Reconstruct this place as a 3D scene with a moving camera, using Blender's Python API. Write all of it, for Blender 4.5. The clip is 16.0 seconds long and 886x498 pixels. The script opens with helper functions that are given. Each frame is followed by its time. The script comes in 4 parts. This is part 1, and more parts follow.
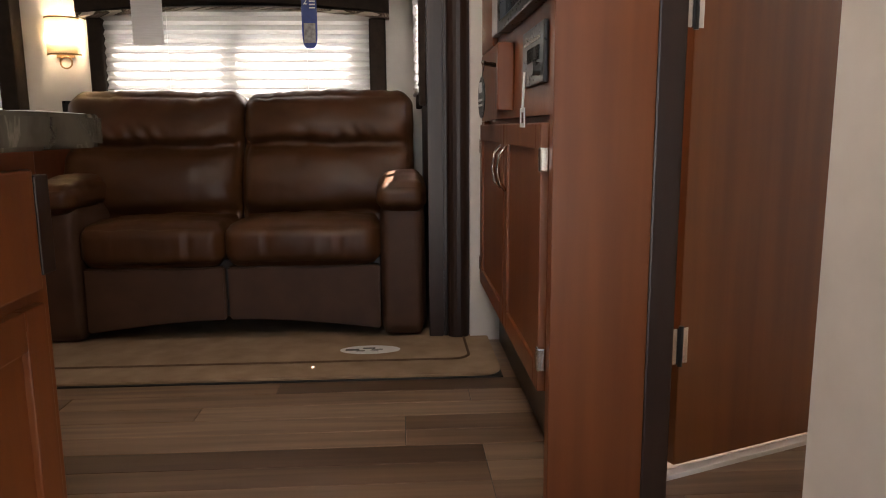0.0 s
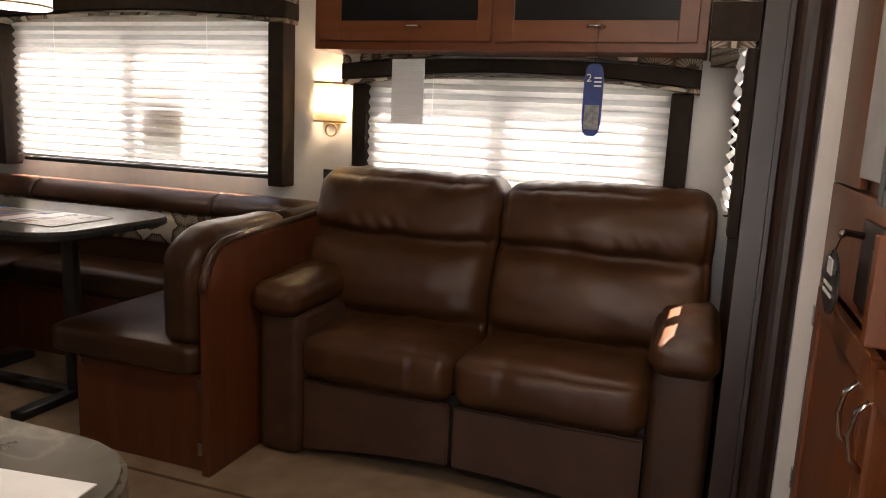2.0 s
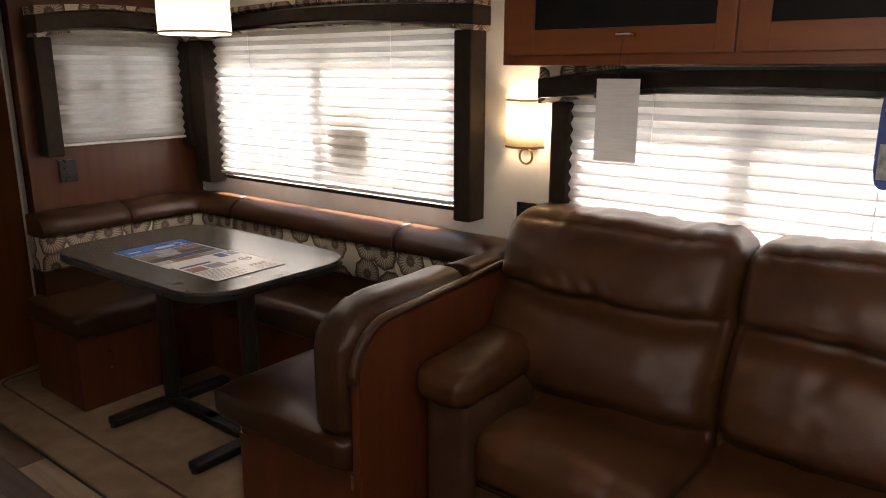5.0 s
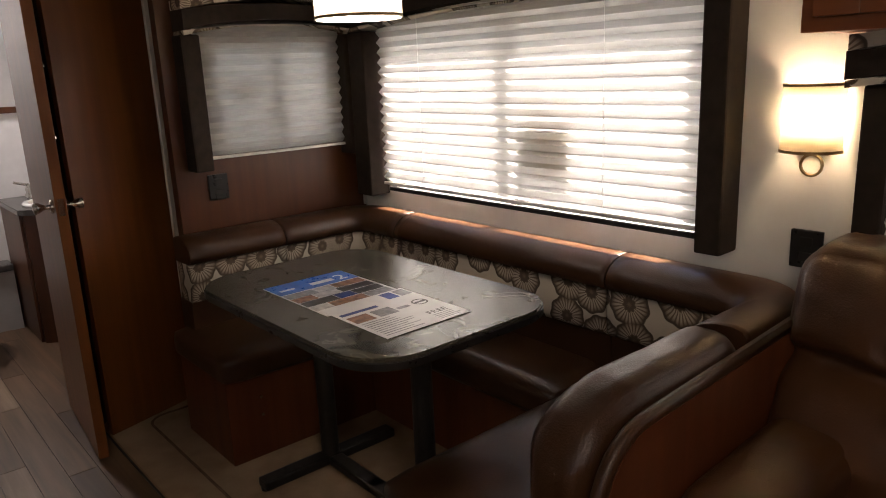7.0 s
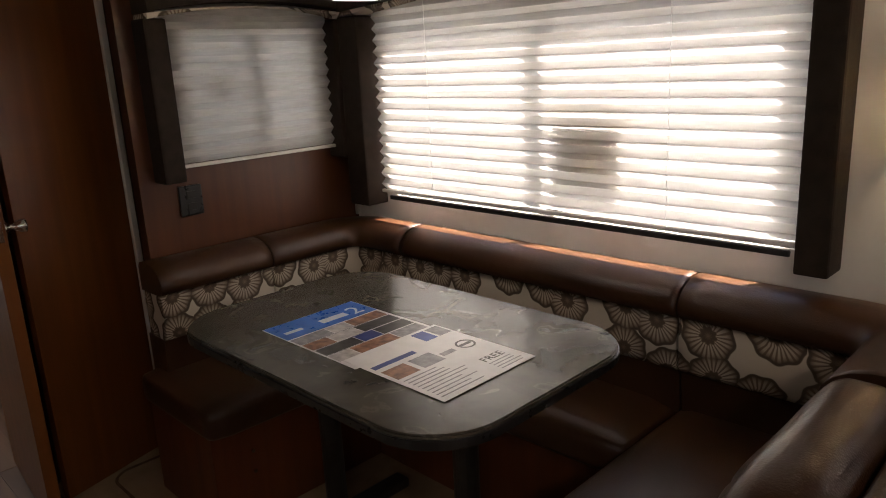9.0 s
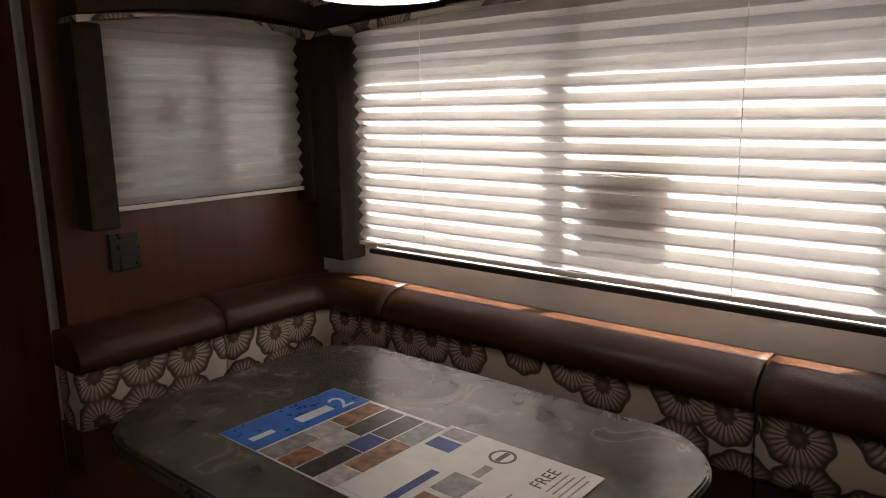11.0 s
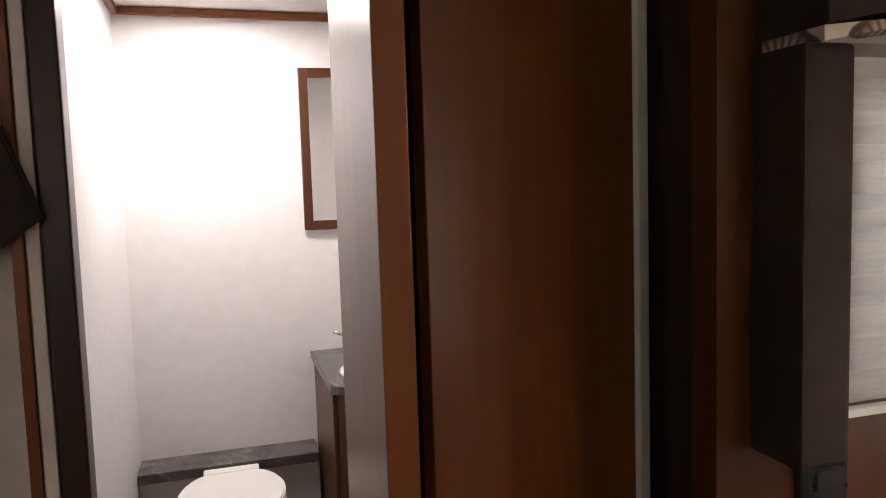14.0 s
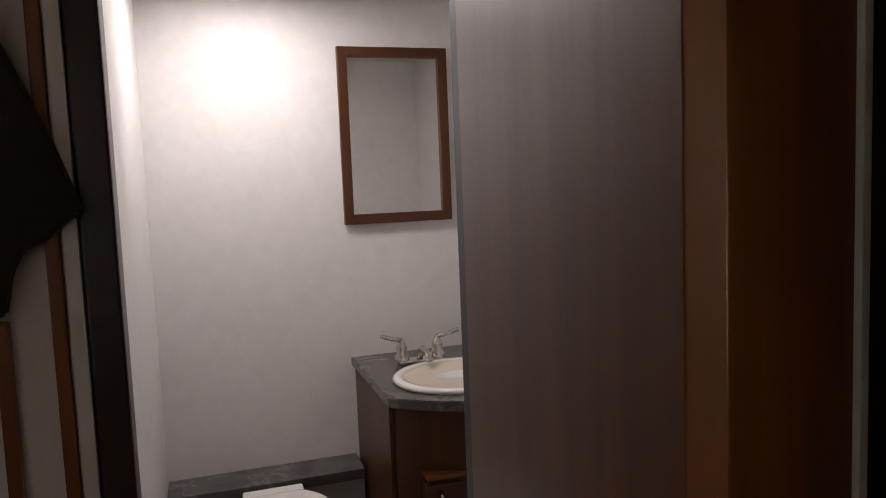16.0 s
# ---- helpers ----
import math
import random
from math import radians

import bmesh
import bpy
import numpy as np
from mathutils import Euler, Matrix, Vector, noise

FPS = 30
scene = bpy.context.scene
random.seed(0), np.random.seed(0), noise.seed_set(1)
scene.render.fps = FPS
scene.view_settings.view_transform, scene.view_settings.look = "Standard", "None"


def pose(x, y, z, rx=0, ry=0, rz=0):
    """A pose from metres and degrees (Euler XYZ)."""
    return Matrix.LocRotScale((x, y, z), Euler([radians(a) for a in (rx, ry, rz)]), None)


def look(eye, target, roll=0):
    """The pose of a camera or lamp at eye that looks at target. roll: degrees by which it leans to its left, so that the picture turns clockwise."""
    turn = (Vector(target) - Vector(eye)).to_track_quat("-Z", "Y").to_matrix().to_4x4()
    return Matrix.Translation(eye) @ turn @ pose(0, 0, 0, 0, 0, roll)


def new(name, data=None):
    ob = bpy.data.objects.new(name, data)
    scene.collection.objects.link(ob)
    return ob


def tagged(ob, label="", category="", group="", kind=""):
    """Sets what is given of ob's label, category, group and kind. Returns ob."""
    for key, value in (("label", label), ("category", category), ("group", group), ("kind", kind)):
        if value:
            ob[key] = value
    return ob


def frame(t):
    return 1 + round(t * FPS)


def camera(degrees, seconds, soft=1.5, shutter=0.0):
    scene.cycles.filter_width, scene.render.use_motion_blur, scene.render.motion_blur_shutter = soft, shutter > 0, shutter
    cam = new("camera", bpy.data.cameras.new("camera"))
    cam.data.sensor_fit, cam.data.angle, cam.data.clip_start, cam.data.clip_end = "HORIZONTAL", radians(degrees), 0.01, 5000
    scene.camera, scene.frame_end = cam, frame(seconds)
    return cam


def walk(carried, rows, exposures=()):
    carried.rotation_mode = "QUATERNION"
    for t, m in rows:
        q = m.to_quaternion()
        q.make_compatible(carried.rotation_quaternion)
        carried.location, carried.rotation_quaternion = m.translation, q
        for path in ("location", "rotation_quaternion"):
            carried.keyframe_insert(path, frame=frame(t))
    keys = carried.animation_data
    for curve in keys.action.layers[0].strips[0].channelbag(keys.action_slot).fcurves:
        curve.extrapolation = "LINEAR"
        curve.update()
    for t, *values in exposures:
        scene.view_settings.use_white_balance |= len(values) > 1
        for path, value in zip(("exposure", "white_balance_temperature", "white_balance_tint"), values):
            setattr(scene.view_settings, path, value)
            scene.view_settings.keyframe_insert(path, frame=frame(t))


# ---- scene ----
cam = camera(63.0, 16.0, 1.0)
PATH = [
    (0.0, pose(2.658, 1.234, 0.815, 80.50, 0.39, -3.33)),
    (0.5, pose(2.692, 1.520, 0.907, 80.69, -0.23, 4.45)),
    (1.0, pose(2.708, 1.725, 0.990, 80.69, -0.65, 11.30)),
    (1.5, pose(2.677, 1.838, 1.106, 80.11, -1.43, 15.86)),
    (2.0, pose(2.657, 1.933, 1.175, 79.98, -2.59, 19.94)),
    (2.5, pose(2.598, 2.023, 1.313, 78.01, -2.66, 22.53)),
    (3.0, pose(2.569, 2.116, 1.341, 77.64, -2.47, 24.99)),
    (5.5, pose(2.428, 2.593, 1.414, 76.18, 0.63, 41.53)),
    (6.0, pose(2.251, 2.678, 1.394, 76.33, 1.23, 44.70)),
    (6.5, pose(2.065, 2.756, 1.396, 75.98, 1.84, 46.99)),
    (7.0, pose(1.917, 2.848, 1.385, 76.01, 2.44, 49.21)),
    (7.5, pose(1.770, 2.935, 1.361, 75.91, 3.16, 50.29)),
    (8.0, pose(1.659, 2.955, 1.361, 75.65, 3.31, 49.42)),
    (8.5, pose(1.543, 2.918, 1.384, 74.92, 3.17, 46.59)),
    (11.0, pose(1.054, 3.125, 1.329, 79.04, 0.95, 40.31)),
    (11.5, pose(0.789, 3.141, 1.364, 78.88, -0.29, 37.72)),
    (12.0, pose(0.561, 3.190, 1.370, 79.72, -1.02, 39.84)),
    (12.5, pose(0.472, 3.264, 1.395, 80.72, -0.04, 49.15)),
    (13.0, pose(0.316, 3.301, 1.395, 82.17, 0.62, 59.02)),
    (13.5, pose(0.123, 3.290, 1.388, 83.89, 1.22, 67.29)),
    (14.0, pose(-0.063, 3.267, 1.393, 85.16, 1.80, 73.06)),
    (14.5, pose(-0.238, 3.295, 1.431, 84.91, 1.85, 77.45)),
    (15.0, pose(-0.352, 3.300, 1.402, 85.35, 2.19, 78.99)),
    (15.5, pose(-0.373, 3.218, 1.388, 85.26, 2.18, 76.28)),
    (16.0, pose(-0.371, 3.097, 1.378, 84.83, 2.26, 71.73)),
]
EXPO = [(t, e, 6560, 18) for t, e in ((0.0, 3.6), (1.5, 3.65), (3.0, 3.85), (6.0, 3.5), (8.5, 3.2), (11.0, 2.7), (12.0, 2.1), (12.6, 2.0), (13.0, 2.55), (13.4, 3.95), (14.0, 3.9), (14.7, 3.55), (16.0, 2.8))]
walk(cam, PATH, EXPO)

# ---- light ----
world = bpy.data.worlds.new("sky")
scene.world = world
world.use_nodes = True
wt = world.node_tree
sky = wt.nodes.new("ShaderNodeTexSky")
sky.sky_type = 'NISHITA'
sky.sun_disc = False
sky.sun_elevation = radians(56.4)
sky.sun_rotation = radians(38.5)
wt.links.new(sky.outputs[0], wt.nodes["Background"].inputs[0])
wt.nodes["Background"].inputs[1].default_value = 0.05


def lamp(name, kind, m, power, colour=(1, 1, 1), size=0.2, size_y=None):
    d = bpy.data.lights.new(name, kind)
    d.energy, d.color = power, colour
    if kind == 'AREA':
        d.size = size
        if size_y:
            d.shape, d.size_y = 'RECTANGLE', size_y
    elif kind != 'SUN':
        d.shadow_soft_size = size
    ob = new(name, d)
    ob.matrix_world = m
    return ob


sun = lamp("sun", 'SUN', look((2.48, 7.82, 6.4), (0, 4.7, 0.4)), 5.0, (1.0, 0.95, 0.86))
sun.data.angle = radians(0.5)
WARM = (1.0, 0.78, 0.50)
lamp("sconce_bulb", 'POINT', pose(1.15, 4.655, 1.24), 0.42, WARM, 0.03)
lamp("pendant_bulb", 'POINT', pose(0.06, 4.13, 1.60), 0.16, (1.0, 0.8, 0.55), 0.04)
lamp("bath_ceiling_bulb", 'AREA', pose(-2.55, 3.27, 2.045), 0.96, (1.0, 0.95, 0.9), 0.14)
lamp("living_ceiling_bulb", 'AREA', pose(2.4, 2.9, 2.045), 0.7, (1.0, 0.86, 0.68), 0.14)
# unseen fill, added to brighten the media cabinet's side panel
lamp("kitchen_fill", 'AREA', pose(2.55, 1.35, 2.045), 0.8, (1.0, 0.86, 0.68), 0.14)
# unseen lamp, added so the bedroom wall shows bright through the door gap
lamp("bedroom_fill", 'AREA', pose(3.9, 3.6, 2.04), 4.5, (1.0, 0.96, 0.9), 0.3)
# daylight in the small side window
lamp("side_window_daylight", 'AREA', pose(-1.30, 4.29, 1.45, 0, -100, 0), 0.32, (0.90, 0.96, 1.0), 0.5, 0.6)
# daylight in the open entry doorway behind the walker
lamp("entry_daylight", 'AREA', pose(2.72, 0.12, 1.0, 90, 0, 180), 0.95, (0.90, 0.96, 1.0), 0.62, 1.8)

# ---- materials ----


def mat(name):
    m = bpy.data.materials.new(name)
    m.use_nodes = True
    return m, m.node_tree, m.node_tree.nodes["Principled BSDF"]


def node(t, kind, **kw):
    n = t.nodes.new(kind)
    for k, v in kw.items():
        if k.startswith("i_"):
            n.inputs[k[2:]].default_value = v
    return n


def ramp(t, src, stops):
    r = t.nodes.new("ShaderNodeValToRGB")
    el = r.color_ramp.elements
    while len(el) < len(stops):
        el.new(0.5)
    for e, (p, c) in zip(el, stops):
        e.position, e.color = p, (*c, 1)
    t.links.new(src, r.inputs[0])
    return r


def coords(t, scale=(1, 1, 1)):
    tc, mp = t.nodes.new("ShaderNodeTexCoord"), t.nodes.new("ShaderNodeMapping")
    mp.inputs["Scale"].default_value = scale
    t.links.new(tc.outputs["Object"], mp.inputs[0])
    return mp.outputs[0]


def bump(t, b, src, strength, dist=0.002):
    n = t.nodes.new("ShaderNodeBump")
    n.inputs["Strength"].default_value, n.inputs["Distance"].default_value = strength, dist
    t.links.new(src, n.inputs["Height"])
    t.links.new(n.outputs[0], b.inputs["Normal"])


def surface(name, dark, light, scale=(6, 6, 6), rough=0.5, detail=6, spec=0.5, metal=0.0, bumpy=0.15, bscale=60, rvar=0.1, coat=0.0):
    m, t, b = mat(name)
    n1 = node(t, "ShaderNodeTexNoise", i_Scale=1.0, i_Detail=detail)
    t.links.new(coords(t, scale), n1.inputs["Vector"])
    r = ramp(t, n1.outputs[0], [(0.3, dark), (0.7, light)])
    t.links.new(r.outputs[0], b.inputs["Base Color"])
    b.inputs["Metallic"].default_value = metal
    b.inputs["Specular IOR Level"].default_value = spec
    b.inputs["Coat Weight"].default_value = coat
    b.inputs["Coat Roughness"].default_value = 0.2
    n2 = node(t, "ShaderNodeTexNoise", i_Scale=bscale, i_Detail=4.0)
    t.links.new(coords(t), n2.inputs["Vector"])
    mr = node(t, "ShaderNodeMapRange")
    mr.inputs["To Min"].default_value, mr.inputs["To Max"].default_value = rough - rvar, rough + rvar
    t.links.new(n2.outputs[0], mr.inputs["Value"])
    t.links.new(mr.outputs[0], b.inputs["Roughness"])
    bump(t, b, n2.outputs[0], bumpy)
    return m


def wood(name, dark, light, axis='z', rough=0.38):
    s = {'x': (1.1, 24, 24), 'y': (24, 1.1, 24), 'z': (24, 24, 1.1)}[axis]
    return surface(name, dark, light, s, rough, 8, 0.5, 0, 0.04, 140, 0.05, 0.06)


CHERRY_D, CHERRY_L = (0.158, 0.043, 0.0105), (0.215, 0.064, 0.015)
M_wood = wood("cherry_wood", CHERRY_D, CHERRY_L)
M_wood_x = wood("cherry_wood_across", CHERRY_D, CHERRY_L, 'x')
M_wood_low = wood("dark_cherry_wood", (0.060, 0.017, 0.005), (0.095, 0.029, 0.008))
M_bench = wood("red_cherry_wood", (0.088, 0.021, 0.006), (0.132, 0.035, 0.010), 'z', 0.45)
M_wood_dark = wood("espresso_wood", (0.016, 0.007, 0.004), (0.036, 0.016, 0.009))
M_trimwood = wood("brown_trim", (0.018, 0.008, 0.005), (0.034, 0.016, 0.010), 'z', 0.40)
M_door = wood("bath_door_wood", (0.130, 0.038, 0.007), (0.190, 0.060, 0.011), 'z', 0.40)
M_leather = surface("brown_leather", (0.046, 0.0172, 0.0058), (0.080, 0.031, 0.0108), (5, 5, 5), 0.40, 6, 0.40, 0, 0.35, 260, 0.07)
M_leather2 = surface("dark_leather", (0.032, 0.0125, 0.0048), (0.058, 0.0235, 0.0092), (5, 5, 5), 0.36, 6, 0.4, 0, 0.35, 260, 0.07)
M_vinyl = surface("brown_vinyl", (0.048, 0.022, 0.012), (0.072, 0.034, 0.019), (9, 9, 9), 0.55, 5, 0.4, 0, 0.3, 400)
M_brown_pad = surface("brown_padded_fabric", (0.018, 0.010, 0.006), (0.030, 0.018, 0.011), (30, 30, 30), 0.75, 5, 0.3, 0, 0.4, 500)
M_wall = surface("white_wallboard", (0.66, 0.63, 0.58), (0.76, 0.73, 0.68), (7, 7, 7), 0.55, 8, 0.4, 0, 0.12, 180)
M_bathwall = surface("white_bath_wallboard", (0.735, 0.72, 0.71), (0.785, 0.77, 0.76), (22, 22, 22), 0.5, 9, 0.4, 0, 0.15, 70)
M_ceiling = surface("white_ceiling_board", (0.68, 0.66, 0.62), (0.76, 0.74, 0.70), (5, 5, 5), 0.6)
M_carpet = surface("tan_carpet", (0.25, 0.17, 0.105), (0.36, 0.26, 0.17), (9, 9, 9), 0.95, 10, 0.1, 0, 0.9, 700)
M_carpet_line = surface("dark_carpet_stitch", (0.10, 0.060, 0.035), (0.15, 0.095, 0.06), (20, 20, 20), 0.95, 6, 0.1, 0, 0.6, 500)
M_black = surface("black_metal", (0.012, 0.011, 0.010), (0.022, 0.020, 0.018), (20, 20, 20), 0.42)
M_blackplastic = surface("black_plastic", (0.012, 0.012, 0.012), (0.022, 0.022, 0.022), (20, 20, 20), 0.3)
M_glassblack = surface("black_glass", (0.004, 0.004, 0.005), (0.007, 0.007, 0.008), (5, 5, 5), 0.06, 2, 0.6, 0, 0.0, 20, 0.02)
M_steel = surface("brushed_nickel", (0.60, 0.57, 0.52), (0.72, 0.69, 0.64), (8, 8, 8), 0.22, 4, 0.5, 1.0, 0.03)
M_gold = surface("bronze_metal", (0.35, 0.24, 0.13), (0.45, 0.32, 0.18), (8, 8, 8), 0.35, 4, 0.5, 1.0, 0.03)
M_porcelain = surface("white_porcelain", (0.76, 0.75, 0.72), (0.82, 0.81, 0.78), (4, 4, 4), 0.15, 2, 0.5, 0, 0.0)
M_basin = surface("cream_basin", (0.66, 0.58, 0.47), (0.72, 0.64, 0.53), (4, 4, 4), 0.2, 2, 0.5, 0, 0.0)
M_paper = surface("white_paper", (0.72, 0.72, 0.71), (0.80, 0.80, 0.79), (30, 30, 30), 0.35)
M_blue = surface("blue_print", (0.008, 0.075, 0.36), (0.03, 0.17, 0.60), (14, 14, 14), 0.3)
M_navy = surface("navy_print", (0.010, 0.025, 0.14), (0.025, 0.060, 0.32), (14, 14, 14), 0.4)
M_greyprint = surface("grey_print", (0.14, 0.14, 0.15), (0.35, 0.35, 0.36), (60, 60, 60), 0.35)
M_brownprint = surface("brown_print", (0.10, 0.035, 0.015), (0.42, 0.20, 0.10), (50, 50, 50), 0.35)
M_darkprint = surface("dark_print", (0.015, 0.014, 0.014), (0.06, 0.055, 0.05), (40, 40, 40), 0.35)
M_lightprint = surface("pale_print", (0.30, 0.29, 0.28), (0.62, 0.60, 0.57), (45, 45, 45), 0.35)
M_tan = surface("tan_paper", (0.42, 0.33, 0.22), (0.50, 0.40, 0.28), (12, 12, 12), 0.7)
M_chalk = surface("white_plastic", (0.70, 0.69, 0.66), (0.78, 0.77, 0.74), (12, 12, 12), 0.4)
M_greywall = surface("grey_trim_panel", (0.42, 0.41, 0.40), (0.50, 0.49, 0.48), (7, 7, 7), 0.45)
M_outside = surface("outdoor_gravel", (0.42, 0.40, 0.36), (0.58, 0.55, 0.50), (3, 3, 3), 0.95)


def laminate(name, base, mid, vein):
    m, t, b = mat(name)
    v = coords(t)
    a = node(t, "ShaderNodeTexNoise", i_Scale=9.0, i_Detail=11.0, i_Distortion=0.6)
    t.links.new(v, a.inputs["Vector"])
    r = ramp(t, a.outputs[0], [(0.30, base), (0.52, mid), (0.575, mid), (0.60, vein), (0.625, mid), (0.75, base)])
    t.links.new(r.outputs[0], b.inputs["Base Color"])
    n2 = node(t, "ShaderNodeTexNoise", i_Scale=120.0, i_Detail=3.0)
    t.links.new(v, n2.inputs["Vector"])
    bump(t, b, n2.outputs[0], 0.06)
    b.inputs["Roughness"].default_value = 0.24
    return m


M_laminate = laminate("stone_laminate", (0.044, 0.039, 0.029), (0.078, 0.070, 0.053), (0.13, 0.118, 0.093))
M_bathtop = laminate("dark_slate_laminate", (0.060, 0.054, 0.050), (0.10, 0.09, 0.085), (0.17, 0.16, 0.15))


def planks_material():
    m, t, b = mat("wood_look_vinyl")
    oi = t.nodes.new("ShaderNodeObjectInfo")
    tc, ad, mp = t.nodes.new("ShaderNodeTexCoord"), t.nodes.new("ShaderNodeVectorMath"), t.nodes.new("ShaderNodeMapping")
    sc = t.nodes.new("ShaderNodeVectorMath")
    sc.operation = 'SCALE'
    sc.inputs[0].default_value = (37, 19, 11)
    t.links.new(oi.outputs["Random"], sc.inputs["Scale"])
    t.links.new(tc.outputs["Object"], ad.inputs[0])
    t.links.new(sc.outputs[0], ad.inputs[1])
    mp.inputs["Scale"].default_value = (1.6, 26, 26)
    t.links.new(ad.outputs[0], mp.inputs[0])
    n = node(t, "ShaderNodeTexNoise", i_Scale=1.0, i_Detail=9.0, i_Distortion=0.5)
    t.links.new(mp.outputs[0], n.inputs["Vector"])
    grain = ramp(t, n.outputs[0], [(0.28, (0.35, 0.33, 0.31)), (0.72, (1.0, 1.0, 1.0))])
    tone = ramp(t, oi.outputs["Random"], [(0.0, (0.11, 0.062, 0.034)), (0.3, (0.19, 0.115, 0.068)), (0.65, (0.30, 0.20, 0.127)), (1.0, (0.44, 0.32, 0.215))])
    mx = t.nodes.new("ShaderNodeMix")
    mx.data_type, mx.blend_type = 'RGBA', 'MULTIPLY'
    mx.inputs["Factor"].default_value = 0.85
    t.links.new(tone.outputs[0], mx.inputs["A"])
    t.links.new(grain.outputs[0], mx.inputs["B"])
    t.links.new(mx.outputs["Result"], b.inputs["Base Color"])
    b.inputs["Roughness"].default_value = 0.42
    bump(t, b, n.outputs[0], 0.12)
    return m


M_plank = planks_material()


def flower_fabric():
    """Beige upholstery with big round pinwheel flowers."""
    m, t, b = mat("flower_fabric")
    tc, sp, cb = t.nodes.new("ShaderNodeTexCoord"), t.nodes.new("ShaderNodeSeparateXYZ"), t.nodes.new("ShaderNodeCombineXYZ")
    t.links.new(tc.outputs["Object"], sp.inputs[0])

    def op(kind, a, c=None):
        n = t.nodes.new("ShaderNodeMath")
        n.operation = kind
        for k, s in enumerate((a, c)):
            if s is None:
                continue
            if isinstance(s, (int, float)):
                n.inputs[k].default_value = s
            else:
                t.links.new(s, n.inputs[k])
        return n.outputs[0]
    u = op('MULTIPLY', op('ADD', sp.outputs[0], sp.outputs[1]), 7.4)
    v = op('MULTIPLY', sp.outputs[2], 7.4)
    t.links.new(u, cb.inputs[0])
    t.links.new(v, cb.inputs[1])
    vo = t.nodes.new("ShaderNodeTexVoronoi")
    vo.voronoi_dimensions = '2D'
    vo.inputs["Scale"].default_value, vo.inputs["Randomness"].default_value = 1.0, 0.5
    t.links.new(cb.outputs[0], vo.inputs["Vector"])
    df = t.nodes.new("ShaderNodeVectorMath")
    df.operation = 'SUBTRACT'
    t.links.new(cb.outputs[0], df.inputs[0])
    t.links.new(vo.outputs["Position"], df.inputs[1])
    s2 = t.nodes.new("ShaderNodeSeparateXYZ")
    t.links.new(df.outputs[0], s2.inputs[0])
    ang = op('ARCTAN2', s2.outputs[1], s2.outputs[0])
    pet = op('ADD', op('MULTIPLY', op('SINE', op('MULTIPLY', ang, 26)), 0.5), 0.5)
    d = op('ADD', vo.outputs["Distance"], op('MULTIPLY', op('SINE', op('MULTIPLY', ang, 9)), 0.018))
    rings = ramp(t, d, [(0.0, (0.17, 0.125, 0.08)), (0.08, (0.07, 0.045, 0.028)), (0.15, (0.085, 0.058, 0.036)), (0.18, (0.30, 0.24, 0.17)), (0.36, (0.15, 0.105, 0.066)), (0.47, (0.055, 0.036, 0.022)), (0.505, (0.07, 0.048, 0.03)), (0.525, (0.50, 0.445, 0.36))])
    rays = ramp(t, pet, [(0.40, (0.44, 0.38, 0.30)), (0.80, (0.12, 0.082, 0.052))])
    inside = ramp(t, d, [(0.16, (0, 0, 0)), (0.185, (0.9, 0.9, 0.9)), (0.36, (0.65, 0.65, 0.65)), (0.47, (0, 0, 0))])
    mx = t.nodes.new("ShaderNodeMix")
    mx.data_type = 'RGBA'
    t.links.new(inside.outputs[0], mx.inputs["Factor"])
    t.links.new(rings.outputs[0], mx.inputs["A"])
    t.links.new(rays.outputs[0], mx.inputs["B"])
    t.links.new(mx.outputs["Result"], b.inputs["Base Color"])
    b.inputs["Roughness"].default_value = 0.85
    n2 = node(t, "ShaderNodeTexNoise", i_Scale=500.0)
    t.links.new(tc.outputs["Object"], n2.inputs["Vector"])
    bump(t, b, n2.outputs[0], 0.3)
    return m


M_flower = flower_fabric()


def shade_material(name, colour, share, face=1.0):
    m, t, b = mat(name)
    out = t.nodes["Material Output"]
    t.nodes.remove(b)
    n = node(t, "ShaderNodeTexNoise", i_Scale=1.0, i_Detail=5.0)
    t.links.new(coords(t, (14, 14, 220)), n.inputs["Vector"])
    r = ramp(t, n.outputs[0], [(0.25, tuple(c * 0.86 for c in colour)), (0.75, colour)])
    a, c, mx = t.nodes.new("ShaderNodeBsdfDiffuse"), t.nodes.new("ShaderNodeBsdfTranslucent"), t.nodes.new("ShaderNodeMixShader")
    r2 = ramp(t, n.outputs[0], [(0.25, tuple(c * 0.86 * face for c in colour)), (0.75, tuple(c * face for c in colour))])
    t.links.new(r2.outputs[0], a.inputs[0])
    t.links.new(r.outputs[0], c.inputs[0])
    mx.inputs[0].default_value = share
    t.links.new(a.outputs[0], mx.inputs[1])
    t.links.new(c.outputs[0], mx.inputs[2])
    t.links.new(mx.outputs[0], out.inputs[0])
    return m


M_blind = shade_material("pleated_blind_cloth", (0.84, 0.82, 0.78), 0.17, 0.6)
M_card = shade_material("white_card", (0.88, 0.88, 0.88), 0.5)
M_shade = shade_material("linen_lamp_shade", (0.93, 0.88, 0.76), 0.72)


def glow(name, colour, strength):
    m, t, b = mat(name)
    b.inputs["Base Color"].default_value = (0.8, 0.8, 0.8, 1)
    b.inputs["Emission Color"].default_value = (*colour, 1)
    b.inputs["Emission Strength"].default_value = strength
    return m


M_glow = glow("lamp_diffuser", (1.0, 0.93, 0.82), 0.85)
M_glow_warm = glow("sconce_diffuser", (1.0, 0.72, 0.40), 0.22)


